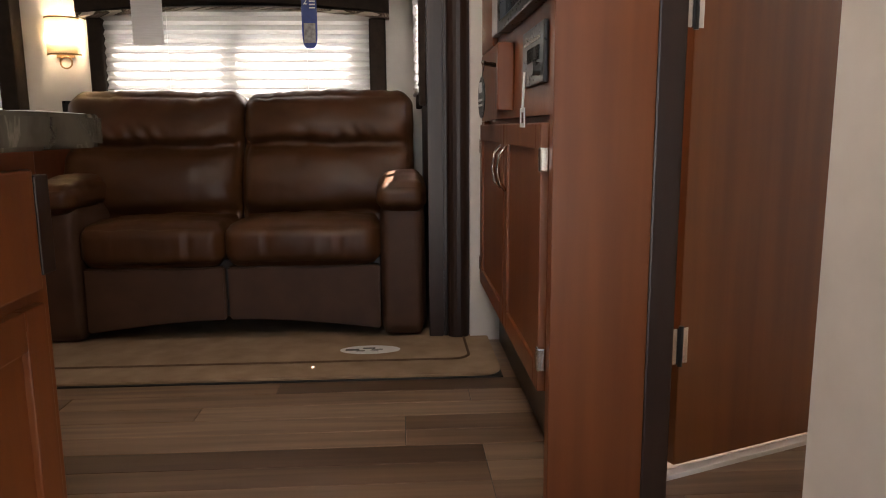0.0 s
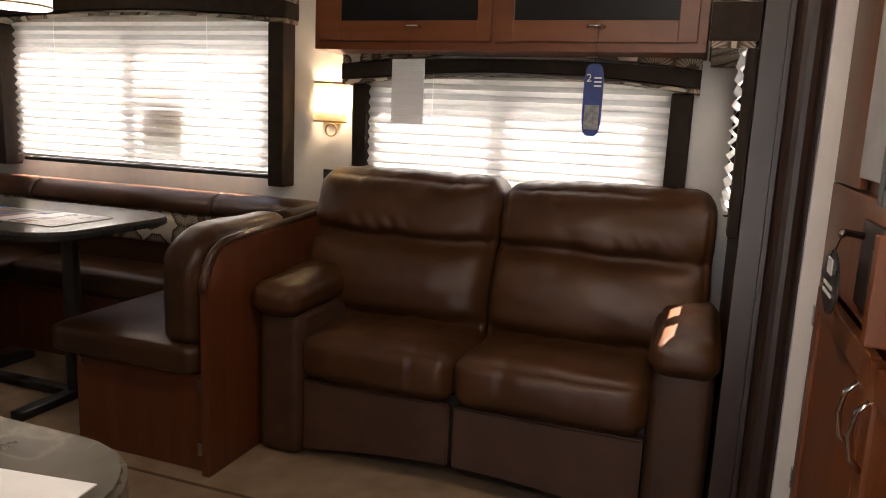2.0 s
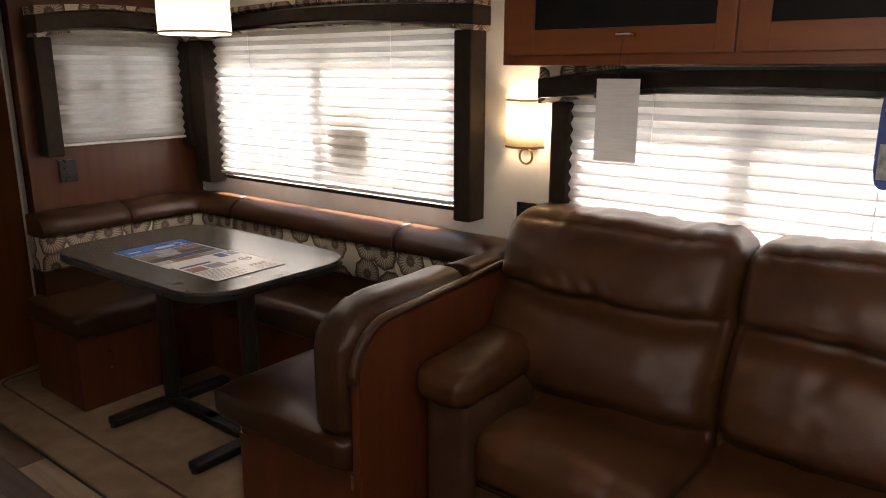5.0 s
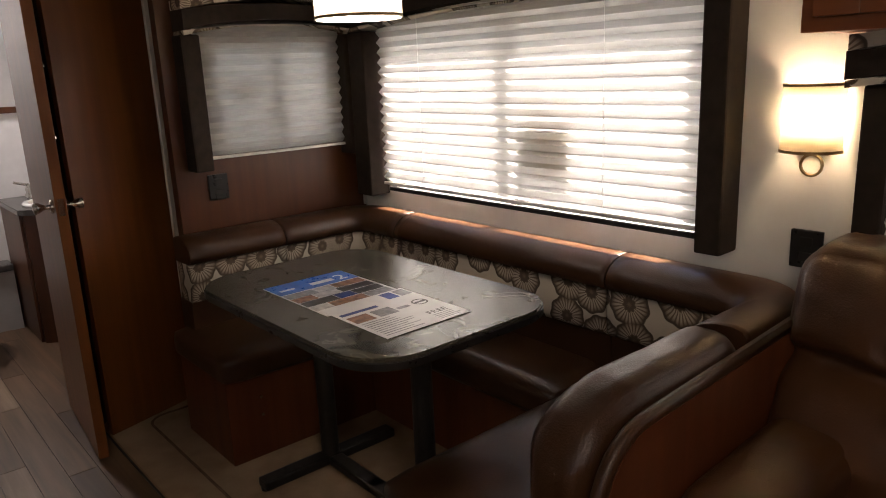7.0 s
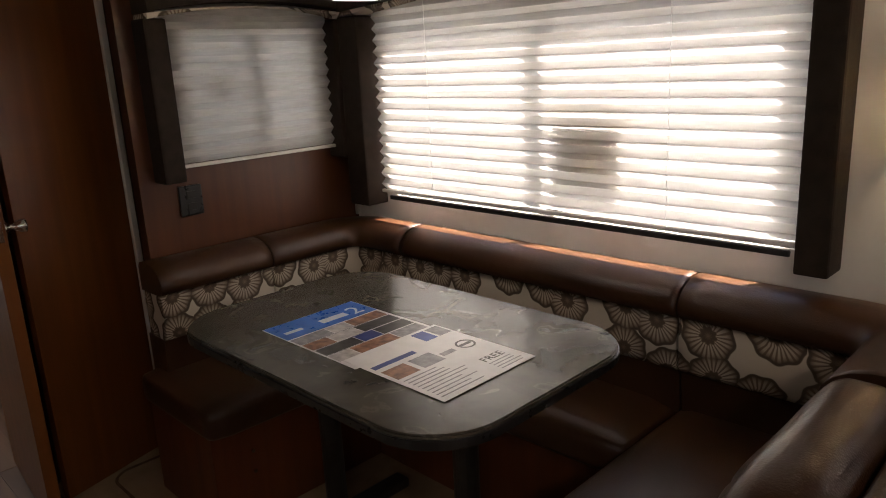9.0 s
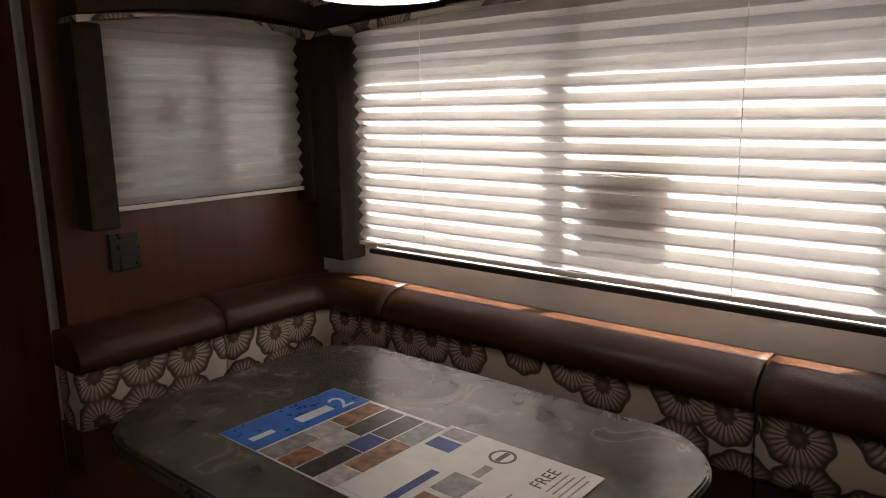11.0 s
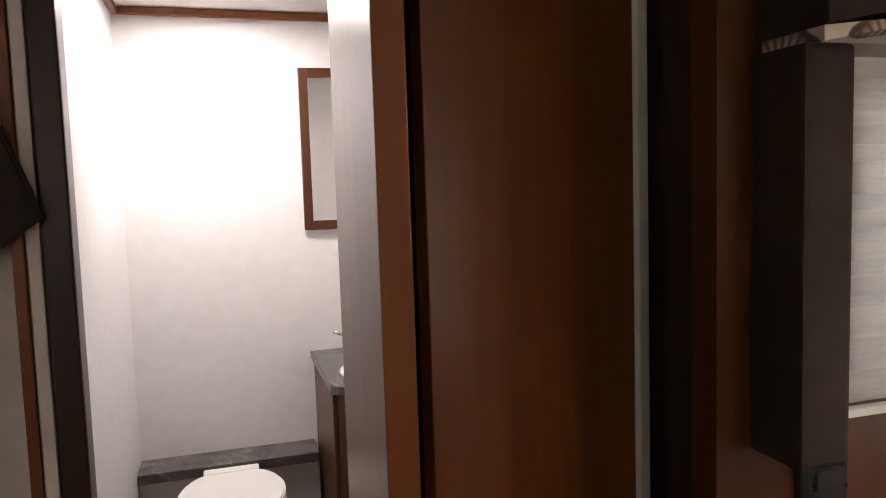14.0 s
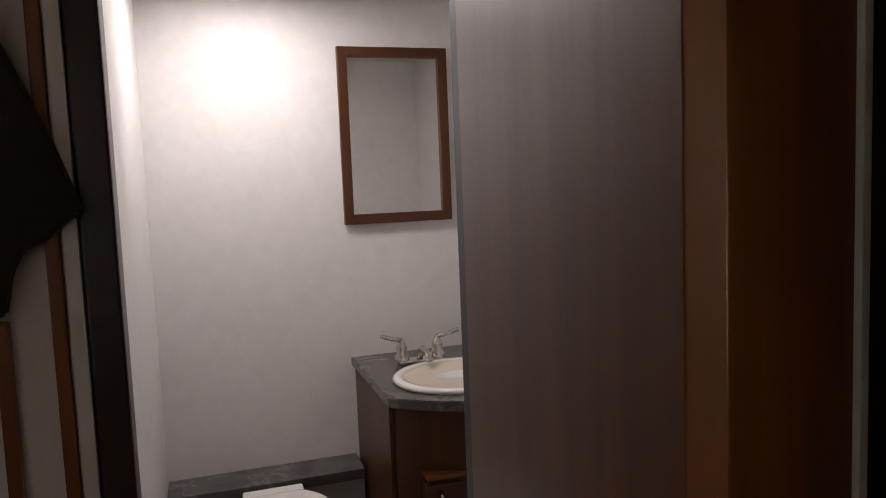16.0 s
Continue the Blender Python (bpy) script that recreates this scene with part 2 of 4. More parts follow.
def clear_glass():
    m, t, b = mat("window_glass")
    b.inputs["Roughness"].default_value = 0.02
    b.inputs["Transmission Weight"].default_value = 1.0
    b.inputs["IOR"].default_value = 1.45
    return m


M_glass = clear_glass()
M_mirror, _t, _b = mat("mirror_silver")
_b.inputs["Base Color"].default_value = (0.86, 0.86, 0.85, 1)
_b.inputs["Metallic"].default_value, _b.inputs["Roughness"].default_value = 1.0, 0.02

# ---- mesh helpers ----


def part(name, bm, material, parent=None, label="", smooth=False):
    me = bpy.data.meshes.new(name)
    bmesh.ops.recalc_face_normals(bm, faces=bm.faces[:])
    bm.to_mesh(me)
    bm.free()
    me.materials.append(material)
    if smooth:
        me.polygons.foreach_set("use_smooth", [True] * len(me.polygons))
    ob = new(name, me)
    if parent is not None:
        ob.parent = parent
        ob.matrix_parent_inverse = parent.matrix_basis.inverted()
    if label:
        ob["label"] = label
    return ob


def thing(name, x, y, z, label, category, group="", kind=""):
    ob = new(name)
    ob.empty_display_size = 0.1
    ob.matrix_basis = pose(x, y, z)
    return tagged(ob, label, category, group, kind)


def box(x0, x1, y0, y1, z0, z1, bevel=0.0, seg=2, bm=None):
    b2 = bmesh.new()
    bmesh.ops.create_cube(b2, size=1, matrix=Matrix.Translation(((x0 + x1) / 2, (y0 + y1) / 2, (z0 + z1) / 2)) @ Matrix.Diagonal((abs(x1 - x0), abs(y1 - y0), abs(z1 - z0), 1)))
    if bevel:
        bmesh.ops.bevel(b2, geom=b2.edges[:], offset=bevel, segments=seg, affect='EDGES', profile=0.6)
    return join(bm, b2)


def join(bm, b2):
    if bm is None:
        return b2
    me = bpy.data.meshes.new("tmp")
    b2.to_mesh(me)
    b2.free()
    bm.from_mesh(me)
    bpy.data.meshes.remove(me)
    return bm


def turned(bm, m):
    bmesh.ops.transform(bm, matrix=m, verts=bm.verts[:])
    return bm


def soft(x0, x1, y0, y1, z0, z1, r=0.04, puff=(0, 0, 0), n=14, fn=None):
    """A rounded, puffed upholstery block; fn shifts the points further."""
    bm = bmesh.new()
    bmesh.ops.create_cube(bm, size=2)
    bmesh.ops.subdivide_edges(bm, edges=bm.edges[:], cuts=n, use_grid_fill=True)
    c = Vector(((x0 + x1) / 2, (y0 + y1) / 2, (z0 + z1) / 2))
    h = Vector(((x1 - x0) / 2, (y1 - y0) / 2, (z1 - z0) / 2))
    for v in bm.verts:
        u = v.co.copy()
        p = Vector([u[k] * h[k] for k in range(3)])
        q = Vector([max(-h[k] + r, min(h[k] - r, p[k])) for k in range(3)])
        d = p - q
        if d.length > 1e-9:
            p = q + d.normalized() * min(r, d.length if max(abs(d[k]) for k in range(3)) < r * 0.999 else r)
        w = [math.cos(u[k] * math.pi / 2) for k in range(3)]
        p.x += puff[0] * u.x * max(0, w[1] * w[2]) ** 0.5
        p.y += puff[1] * u.y * max(0, w[0] * w[2]) ** 0.5
        p.z += puff[2] * u.z * max(0, w[0] * w[1]) ** 0.5
        p += c
        if fn:
            p = Vector(fn(p, u))
        v.co = p
    return bm


def cyl(x, y, z0, z1, r, r2=None, seg=24, bm=None, m=None):
    b2 = bmesh.new()
    bmesh.ops.create_cone(b2, cap_ends=True, segments=seg, radius1=r, radius2=r if r2 is None else r2, depth=z1 - z0, matrix=pose(x, y, (z0 + z1) / 2))
    if m is not None:
        turned(b2, m)
    return join(bm, b2)


def prism(pts, a0, a1, axis='x', bevel=0.0):
    """A closed outline (two coordinates a point) drawn out along an axis."""
    bm = bmesh.new()

    def at(p, a):
        return {'x': (a, p[0], p[1]), 'y': (p[0], a, p[1]), 'z': (p[0], p[1], a)}[axis]
    lo, hi = [bm.verts.new(at(p, a0)) for p in pts], [bm.verts.new(at(p, a1)) for p in pts]
    bm.faces.new(lo)
    bm.faces.new(hi[::-1])
    for k in range(len(pts)):
        j = (k + 1) % len(pts)
        bm.faces.new((lo[k], lo[j], hi[j], hi[k]))
    if bevel:
        bmesh.ops.recalc_face_normals(bm, faces=bm.faces[:])
        bmesh.ops.bevel(bm, geom=bm.edges[:], offset=bevel, segments=2, affect='EDGES')
    return bm


def rounded_rect(x0, x1, y0, y1, r, n=8):
    pts = []
    for cx, cy, a in ((x1 - r, y1 - r, 0), (x0 + r, y1 - r, 90), (x0 + r, y0 + r, 180), (x1 - r, y0 + r, 270)):
        for k in range(n + 1):
            w = radians(a + 90 * k / n)
            pts.append((cx + r * math.cos(w), cy + r * math.sin(w)))
    return pts


def tube(pts, r, seg=8, closed=False):
    """A round bar along points."""
    bm = bmesh.new()
    pts = [Vector(p) for p in pts]
    rings, n = [], len(pts)
    up = Vector((0.31, 0.17, 0.93)).normalized()
    for k, p in enumerate(pts):
        a, b = pts[(k - 1) % n if closed else max(k - 1, 0)], pts[(k + 1) % n if closed else min(k + 1, n - 1)]
        d = (b - a).normalized()
        s = d.cross(up).normalized()
        w = d.cross(s)
        rings.append([bm.verts.new(p + r * (math.cos(2 * math.pi * j / seg) * s + math.sin(2 * math.pi * j / seg) * w)) for j in range(seg)])
    for k in range(n if closed else n - 1):
        A, B = rings[k], rings[(k + 1) % n]
        for j in range(seg):
            bm.faces.new((A[j], A[(j + 1) % seg], B[(j + 1) % seg], B[j]))
    if not closed:
        bm.faces.new(rings[0][::-1])
        bm.faces.new(rings[-1])
    return bm


def lathe(cx, cy, prof, sx=1.0, sy=1.0, seg=40):
    bm = bmesh.new()
    rings = [[bm.verts.new((cx + sx * r * math.cos(2 * math.pi * k / seg), cy + sy * r * math.sin(2 * math.pi * k / seg), z)) for k in range(seg)] for r, z in prof]
    for A, B in zip(rings, rings[1:]):
        for k in range(seg):
            bm.faces.new((A[k], A[(k + 1) % seg], B[(k + 1) % seg], B[k]))
    bm.faces.new(rings[-1])
    return bm


def shade_wall(x, y, r, z0, z1, a0, a1, th=0.003, seg=32):
    bm = bmesh.new()
    ang = [radians(a0 + (a1 - a0) * k / seg) for k in range(seg + 1)]
    ring = [[bm.verts.new((x + q * math.cos(a), y + q * math.sin(a), z)) for a in ang] for q, z in ((r, z0), (r, z1), (r - th, z1), (r - th, z0))]
    for i in range(4):
        A, B = ring[i], ring[(i + 1) % 4]
        for k in range(seg):
            bm.faces.new((A[k], A[k + 1], B[k + 1], B[k]))
    return bm


def sweep(path, profile, caps=True):
    """Draws a profile of (inward offset, height) along a plan path of (x, y, nx, ny)."""
    bm = bmesh.new()
    rows = [[bm.verts.new((x + nx * o, y + ny * o, z)) for o, z in profile] for x, y, nx, ny in path]
    m = len(profile)
    for A, B in zip(rows, rows[1:]):
        for j in range(m):
            bm.faces.new((A[j], A[(j + 1) % m], B[(j + 1) % m], B[j]))
    if caps:
        bm.faces.new(rows[0])
        bm.faces.new(rows[-1][::-1])
    return bm


def words(name, text, m, size, material, parent, label=""):
    cu = bpy.data.curves.new(name, 'FONT')
    cu.body, cu.size, cu.align_x, cu.extrude = text, size, 'LEFT', 0.0003
    tmp = bpy.data.objects.new(name, cu)
    me = bpy.data.meshes.new_from_object(tmp)
    bpy.data.objects.remove(tmp)
    me.transform(m)
    me.materials.append(material)
    ob = new(name, me)
    ob.parent = parent
    ob.matrix_parent_inverse = parent.matrix_basis.inverted()
    if label:
        ob["label"] = label
    return ob

# ---- the setting ----
YW, XI, XE, ZC, ZS = 4.71, -0.82, 2.76, 2.085, 1.93


def structure(name, bm, material, label, category="wall"):
    return tagged(part(name, bm, material), label, category, kind="structure")


def wall_with_holes(name, axis, a0, a1, b0, b1, z0, z1, holes, material, label):
    """A wall from b0 to b1 with openings (from, to, low, high), a0 to a1 thick."""
    bm = bmesh.new()

    def piece(u0, u1, w0, w1):
        if u1 - u0 > 1e-6 and w1 - w0 > 1e-6:
            if axis == 'y':
                box(u0, u1, a0, a1, w0, w1, bm=bm)
            else:
                box(a0, a1, u0, u1, w0, w1, bm=bm)
    at = b0
    for u0, u1, w0, w1 in holes:
        piece(at, u0, z0, z1)
        piece(u0, u1, z0, w0)
        piece(u0, u1, w1, z1)
        at = u1
    piece(at, b1, z0, z1)
    return structure(name, bm, material, label)


ground = structure("ground", box(-60, 60, -60, 70, -1.0, -0.9), M_outside, "pale sunlit gravel ground outside the trailer", "ground")
floor = structure("floor", box(-3.05, 4.6, 0.0, 3.51, -0.06, -0.004), M_black, "grey-brown wood-look vinyl plank floor", "floor")
subfloor = structure("floor_bedroom", box(2.985, 4.6, 3.51, 4.05, -0.06, -0.004), M_plank, "wood-look vinyl floor of the bedroom", "floor")
bathfloor = structure("floor_bath", box(-3.05, -1.2, 3.51, 4.4, -0.06, -0.004), M_plank, "grey wood-look vinyl floor of the bathroom", "floor")
slide_floor = structure("floor_slide", box(-1.2, 2.985, 3.51, YW, -0.05, 0.004), M_black, "base of the raised dining floor", "floor")
carpet = structure("carpet", prism(rounded_rect(-1.15, 2.985, 3.515, YW - 0.002, 0.07), 0.0045, 0.014, 'z', 0.003), M_carpet, "tan carpet on the slide-out floor", "carpet")
# stitched line that follows the carpet's edge
lp = [(-1.02, 4.3, 0.0145)] + [(-0.95 - 0.07 * math.cos(a), 3.74 - 0.07 * math.sin(a), 0.0145) for a in np.linspace(0, math.pi / 2, 6)]
lp += [(0.6, 3.67, 0.0145), (2.0, 3.67, 0.0145)] + [(2.83 + 0.06 * math.sin(a), 3.73 - 0.06 * math.cos(a), 0.0145) for a in np.linspace(0, math.pi / 2, 6)] + [(2.89, 3.98, 0.0145)]
part("stitch_line", tube(lp, 0.0055, 6), M_carpet_line, carpet, "dark stitched groove in the carpet")

W1, W2, W3, W4 = (-0.575, 0.895, 0.898, 1.57), (1.375, 2.51, 0.72, 1.35), (4.03, 4.55, 1.12, 1.52), (4.12, 4.48, 0.95, 1.48)
wall_with_holes("wall_north", 'y', YW, YW + 0.05, XI - 0.05, XE + 0.05, -0.05, ZS + 0.05, [W1, W2], M_wall, "white wallboard wall of the slide-out")
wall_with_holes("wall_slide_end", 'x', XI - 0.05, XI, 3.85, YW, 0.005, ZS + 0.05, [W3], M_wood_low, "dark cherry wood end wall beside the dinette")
wall_with_holes("wall_slide_side", 'x', XE, XE + 0.05, 3.96, YW, 0.005, ZS + 0.05, [W4], M_wood_dark, "dark wood side wall beside the sofa")
structure("ceiling_slide", box(-1.3, 2.98, 3.56, YW + 0.05, ZS, ZS + 0.04), M_ceiling, "white ceiling of the slide-out", "ceiling")
structure("wall_header", box(-1.3, 2.98, 3.52, 3.56, 1.975, ZC), M_wood_x, "cherry wood board above the slide-out opening")
structure("ceiling", box(-3.05, 4.6, -0.1, 4.05, ZC, ZC + 0.05), M_ceiling, "white ceiling board", "ceiling")
# runs on past the bathroom, unseen, to keep sky light off the side window
structure("ceiling_bath", box(-3.05, -0.87, 4.05, 4.75, ZC, ZC + 0.05), M_ceiling, "white ceiling board over the bathroom, also shielding the side window from the sky", "ceiling")
wall_with_holes("wall_south", 'y', -0.05, 0.0, -3.05, 4.6, -0.05, ZC, [(2.40, 3.05, -0.05, 1.93)], M_wall, "white wallboard wall with the open entry doorway")
structure("wall_west", box(-3.05, -2.97, 0.0, 4.4, -0.05, ZC), M_bathwall, "white bathroom wall")
structure("wall_east", box(4.55, 4.6, 0.0, 4.0, -0.05, ZC), M_wall, "white bedroom wall")
structure("wall_bedroom", box(2.99, 4.6, 4.0, 4.05, -0.05, ZC), M_wall, "white bedroom wall")
structure("wall_bath_side", box(-2.97, -1.98, 2.866, 2.916, -0.003, ZC), M_bathwall, "white bathroom side wall")
structure("wall_bath_far", box(-2.97, -1.2, 4.3, 4.35, -0.05, ZC), M_bathwall, "white bathroom wall")
structure("wall_bath_inner", box(-1.46, -1.41, 3.53, 4.3, -0.003, ZC), M_bathwall, "white bathroom wall")
structure("wall_slide_back", box(-1.405, -0.872, 3.955, 3.985, -0.003, ZC), M_wood_dark, "dark wood wall behind the dinette end")
structure("wall_pantry", box(-1.98, -1.93, 1.0, 2.862, -0.003, ZC), M_wall, "cream wallboard wall by the bathroom door")
structure("wall_hall", box(3.245, 3.29, 0.0, 2.2, -0.003, ZC), M_wall, "white hall wall by the bedroom door")
# wood panel that closes the slide-out opening beside the bathroom door
pm = pose(-0.985, 3.524, 0, 0, 0, math.degrees(math.atan2(0.424, -0.133)))
structure("wall_panel", turned(box(0, 0.405, 0, 0.03, -0.003, ZC, 0.003), pm), M_door, "glossy cherry wood wall panel")
structure("trim_strip", turned(box(0.408, 0.432, -0.008, 0.03, -0.003, ZC, 0.003), pm), M_wall, "pale plastic edge strip of the panel", "trim")
structure("wall_panel_return", box(-1.405, -1.03, 3.545, 3.575, -0.003, ZC), M_wood_dark, "dark wooden edge wall behind the panel")
structure("trim_bath_jamb", box(-1.985, -1.908, 2.866, 2.93, -0.003, ZC, 0.006), M_wood_dark, "dark wooden door jamb of the bathroom", "trim")
structure("trim_bath_jamb_hinge", box(-1.47, -1.405, 3.48, 3.527, -0.003, ZC, 0.005), M_wood_dark, "dark wooden hinge jamb of the bathroom", "trim")
structure("trim_pantry", box(-1.928, -1.905, 2.803, 2.828, -0.003, ZC, 0.004), M_wood, "narrow cherry wood trim strip on the wall", "trim")
structure("trim_pantry_low", box(-1.928, -1.905, 2.704, 2.730, -0.003, 1.15, 0.004), M_wood, "narrow cherry wood trim strip on the wall", "trim")
structure("trim_pantry_cream", box(-1.928, -1.912, 2.832, 2.862, -0.003, ZC, 0.004), M_wall, "cream plastic edge strip beside the door jamb", "trim")
structure("trim_bath_ceiling", box(-2.969, -2.945, 2.918, 4.29, ZC - 0.03, ZC - 0.002, 0.004), M_wood_x, "brown wooden cornice in the bathroom", "trim")
structure("trim_bath_ceiling_side", box(-2.945, -2.0, 2.918, 2.94, ZC - 0.03, ZC - 0.002, 0.004), M_wood_x, "brown wooden cornice in the bathroom", "trim")
structure("trim_corner", box(XI + 0.001, XI + 0.014, YW - 0.016, YW - 0.002, 0.8, ZS - 0.002), M_wall, "white corner strip", "trim")

# fluted column at the slide-out opening
column = thing("column", 2.85, 3.95, 0.014, "glossy brown fluted column beside the slide-out opening", "column", kind="structure")
prof = [(2.775, 3.99)]
for k in range(4):
    x = 2.775 + k * 0.014
    prof += [(x, 3.962), (x + 0.009, 3.962), (x + 0.009, 3.972), (x + 0.0135, 3.972)]
prof += [(2.832 + 0.04 * (1 - math.cos(a)), 3.962 - 0.030 * math.sin(a)) for a in np.linspace(0, math.pi, 10)]
prof += [(2.915, 3.962), (2.915, 3.99)]
part("shaft", prism(prof, 0.015, ZC - 0.001, 'z'), M_trimwood, column)
structure("wall_strip", box(2.917, 3.20, 3.953, 3.99, -0.003, ZC), M_wall, "white wall strip beside the column")

# ---- windows ----


def flat_pane(axis, a, u0, u1, z0, z1, th=0.004):
    return box(u0, u1, a, a + th, z0, z1) if axis == 'y' else box(a, a + th, u0, u1, z0, z1)


def oriented(axis, s, wall):
    """Makes boxes in wall terms: along u0..u1, out of the wall d0..d1, z0..z1."""
    def make(u0, u1, d0, d1, z0, z1, bevel=0.0, bm=None):
        lo, hi = sorted((wall + s * d0, wall + s * d1))
        return box(u0, u1, lo, hi, z0, z1, bevel, bm=bm) if axis == 'y' else box(lo, hi, u0, u1, z0, z1, bevel, bm=bm)
    return make


def window(name, axis, s, wall, hole, mull, label):
    u0, u1, z0, z1 = hole
    mk = oriented(axis, s, wall)
    mid = (u0 + u1) / 2
    c = (mid, wall - s * 0.03, z0) if axis == 'y' else (wall - s * 0.03, mid, z0)
    w = thing(name, *c, label, "window", kind="structure")
    bm = bmesh.new()
    for a, b, p, q in ((u0, u0 + 0.025, z0, z1), (u1 - 0.025, u1, z0, z1), (u0 + 0.025, u1 - 0.025, z0, z0 + 0.008), (u0 + 0.025, u1 - 0.025, z1 - 0.025, z1)):
        mk(a, b, -0.045, -0.01, p, q, bm=bm)
    part("window_frame", bm, M_black, w)
    part("mullion", mk(mull - 0.022, mull + 0.022, -0.042, -0.012, z0 + 0.008, z1 - 0.025), M_black, w)
    for a, b in ((u0 + 0.025, mull - 0.022), (mull + 0.022, u1 - 0.025)):
        g = part("pane", mk(a, b, -0.03, -0.026, z0 + 0.008, z1 - 0.025), M_glass, w)
        g.visible_shadow = False
    return w


win1 = window("window_1", 'y', -1, YW, W1, 0.135, "sliding window with dark frame behind the blind")
win2 = window("window_2", 'y', -1, YW, W2, 1.925, "sliding window with dark frame behind the sofa")
win3 = window("window_3", 'x', 1, XI, W3, 4.30, "small side window at the dinette")
win4 = window("window_4", 'x', -1, XE, W4, 4.30, "small side window by the sofa")
part("paper_sheet", box(0.195, 0.425, YW + 0.012, YW + 0.014, 1.02, 1.255), M_tan, win1, "tan paper sticker on the pane")
part("paper_sheet", box(XI - 0.014, XI - 0.012, 4.13, 4.20, 1.30, 1.37), M_tan, win3, "small sticker on the pane")


def blind(axis, s, wall, u0, u1, z0, z1, pitch, label, cords=()):
    """A pleated shade: a zigzag sheet with head and foot rails, and its cords."""
    mid = (u0 + u1) / 2
    c = (mid, wall + s * 0.04, z0) if axis == 'y' else (wall + s * 0.04, mid, z0)
    b = thing("pleated_blind", *c, label, "blind", "pleated window blinds")
    n = max(2, round((z1 - z0) / pitch))
    bm = bmesh.new()
    rows = []
    for k in range(2 * n + 1):
        z = z0 + (z1 - z0) * k / (2 * n)
        d = 0.022 + (0.020 if k % 2 else 0.0)
        sag = 0.0
        rows.append([bm.verts.new((u, wall + s * d, z + sag) if axis == 'y' else (wall + s * d, u, z + sag)) for u in np.linspace(u0, u1, 9)])
    for A, B in zip(rows, rows[1:]):
        for j in range(8):
            bm.faces.new((A[j], A[j + 1], B[j + 1], B[j]))
    part("pleats", bm, M_blind, b, "white translucent pleated cloth")
    mk = oriented(axis, s, wall)
    part("bottom_rail", mk(u0, u1, 0.030, 0.044, z0 - 0.012, z0, 0.003), M_wall, b)
    part("head_rail", mk(u0, u1, 0.016, 0.05, z1, z1 + 0.02, 0.003), M_wall, b)
    for u in cords:
        p = [(u, wall + s * 0.05, z0), (u, wall + s * 0.05, z1)] if axis == 'y' else [(wall + s * 0.05, u, z0), (wall + s * 0.05, u, z1)]
        part("cord", tube(p, 0.0012, 5), M_chalk, b)
    return b


blind('y', -1, YW, -0.61, 0.875, 0.925, 1.60, 0.0405, "white pleated blind over the dinette window", (-0.33, 0.55))
blind('y', -1, YW, 1.335, 2.525, 0.70, 1.42, 0.0405, "white pleated blind behind the sofa", (1.62, 2.24))
blind('x', 1, XI, 3.965, 4.60, 1.095, 1.60, 0.0405, "grey-white pleated blind over the small side window", ())
blind('x', -1, XE, 4.075, 4.53, 0.966, 1.45, 0.0405, "white pleated blind seen edge-on beside the sofa", ())


def valance(axis, s, wall, u0, u1, z0, z1, rise, depth, label, legs, leg_low, leg_depth):
    """A padded, arched box valance with patterned edging, and its two side boards."""
    mid = (u0 + u1) / 2
    c = (mid, wall + s * 0.05, z0) if axis == 'y' else (wall + s * 0.05, mid, z0)
    v = thing("window_valance", *c, label, "valance", "padded window valances")

    def band(lo, hi, d0, d1):
        us = np.linspace(u0, u1, 17)
        arch = [rise * (1 - ((2 * (u - mid) / (u1 - u0)) ** 2)) for u in us]
        out = [(u, lo + a) for u, a in zip(us, arch)] + [(u, hi + a * 0.6) for u, a in zip(us[::-1], arch[::-1])]
        return prism(out, wall + s * d0, wall + s * d1, 'y' if axis == 'y' else 'x')
    h = z1 - z0
    part("padding", band(z0 + 0.018, z1 - 0.035, 0.005, depth), M_brown_pad, v, "dark brown padded fabric")
    part("lower_edging", band(z0, z0 + 0.017, 0.012, depth - 0.006), M_flower, v, "beige flower-patterned edging")
    part("upper_edging", band(z1 - 0.034, z1, 0.008, depth - 0.008), M_flower, v, "beige flower-patterned edging")
    mk = oriented(axis, s, wall)
    for a, b in legs:
        part("side_board", mk(a, b, 0.002, leg_depth, leg_low, z0 + 0.004, 0.008), M_brown_pad, v, "dark brown padded side board")
    return v


valance('y', -1, YW, -0.745, 0.985, 1.545, 1.665, 0.045, 0.115, "dark brown arched valance over the dinette window", [(-0.735, -0.625), (0.893, 0.968)], 0.865, 0.10)
valance('y', -1, YW, 1.25, 2.615, 1.305, 1.42, 0.045, 0.115, "dark brown arched valance behind the sofa", [(1.272, 1.337), (2.522, 2.597)], 0.70, 0.06)
valance('x', 1, XI, 3.905, 4.695, 1.54, 1.665, 0.04, 0.115, "dark brown arched valance over the small side window", [(3.898, 3.97), (4.592, 4.68)], 1.045, 0.09)
valance('x', -1, XE, 4.0, 4.60, 1.395, 1.545, 0.04, 0.125, "dark brown arched valance beside the sofa", [(4.005, 4.07), (4.535, 4.585)], 0.90, 0.03)

sill = thing("window_sill_rail", 0.12, 4.69, 0.90, "thin dark metal rail under the dinette blind", "window rail")
part("rail", box(-0.55, 0.87, YW - 0.060, YW - 0.047, 0.893, 0.909, 0.004), M_black, sill)

# ---- sofa ----
sofa = thing("loveseat", 1.99, 4.3, 0.014, "brown leather two-seat reclining sofa under the window", "sofa")


def ridge(v, at, w):
    return math.exp(-((v - at) / w) ** 2)


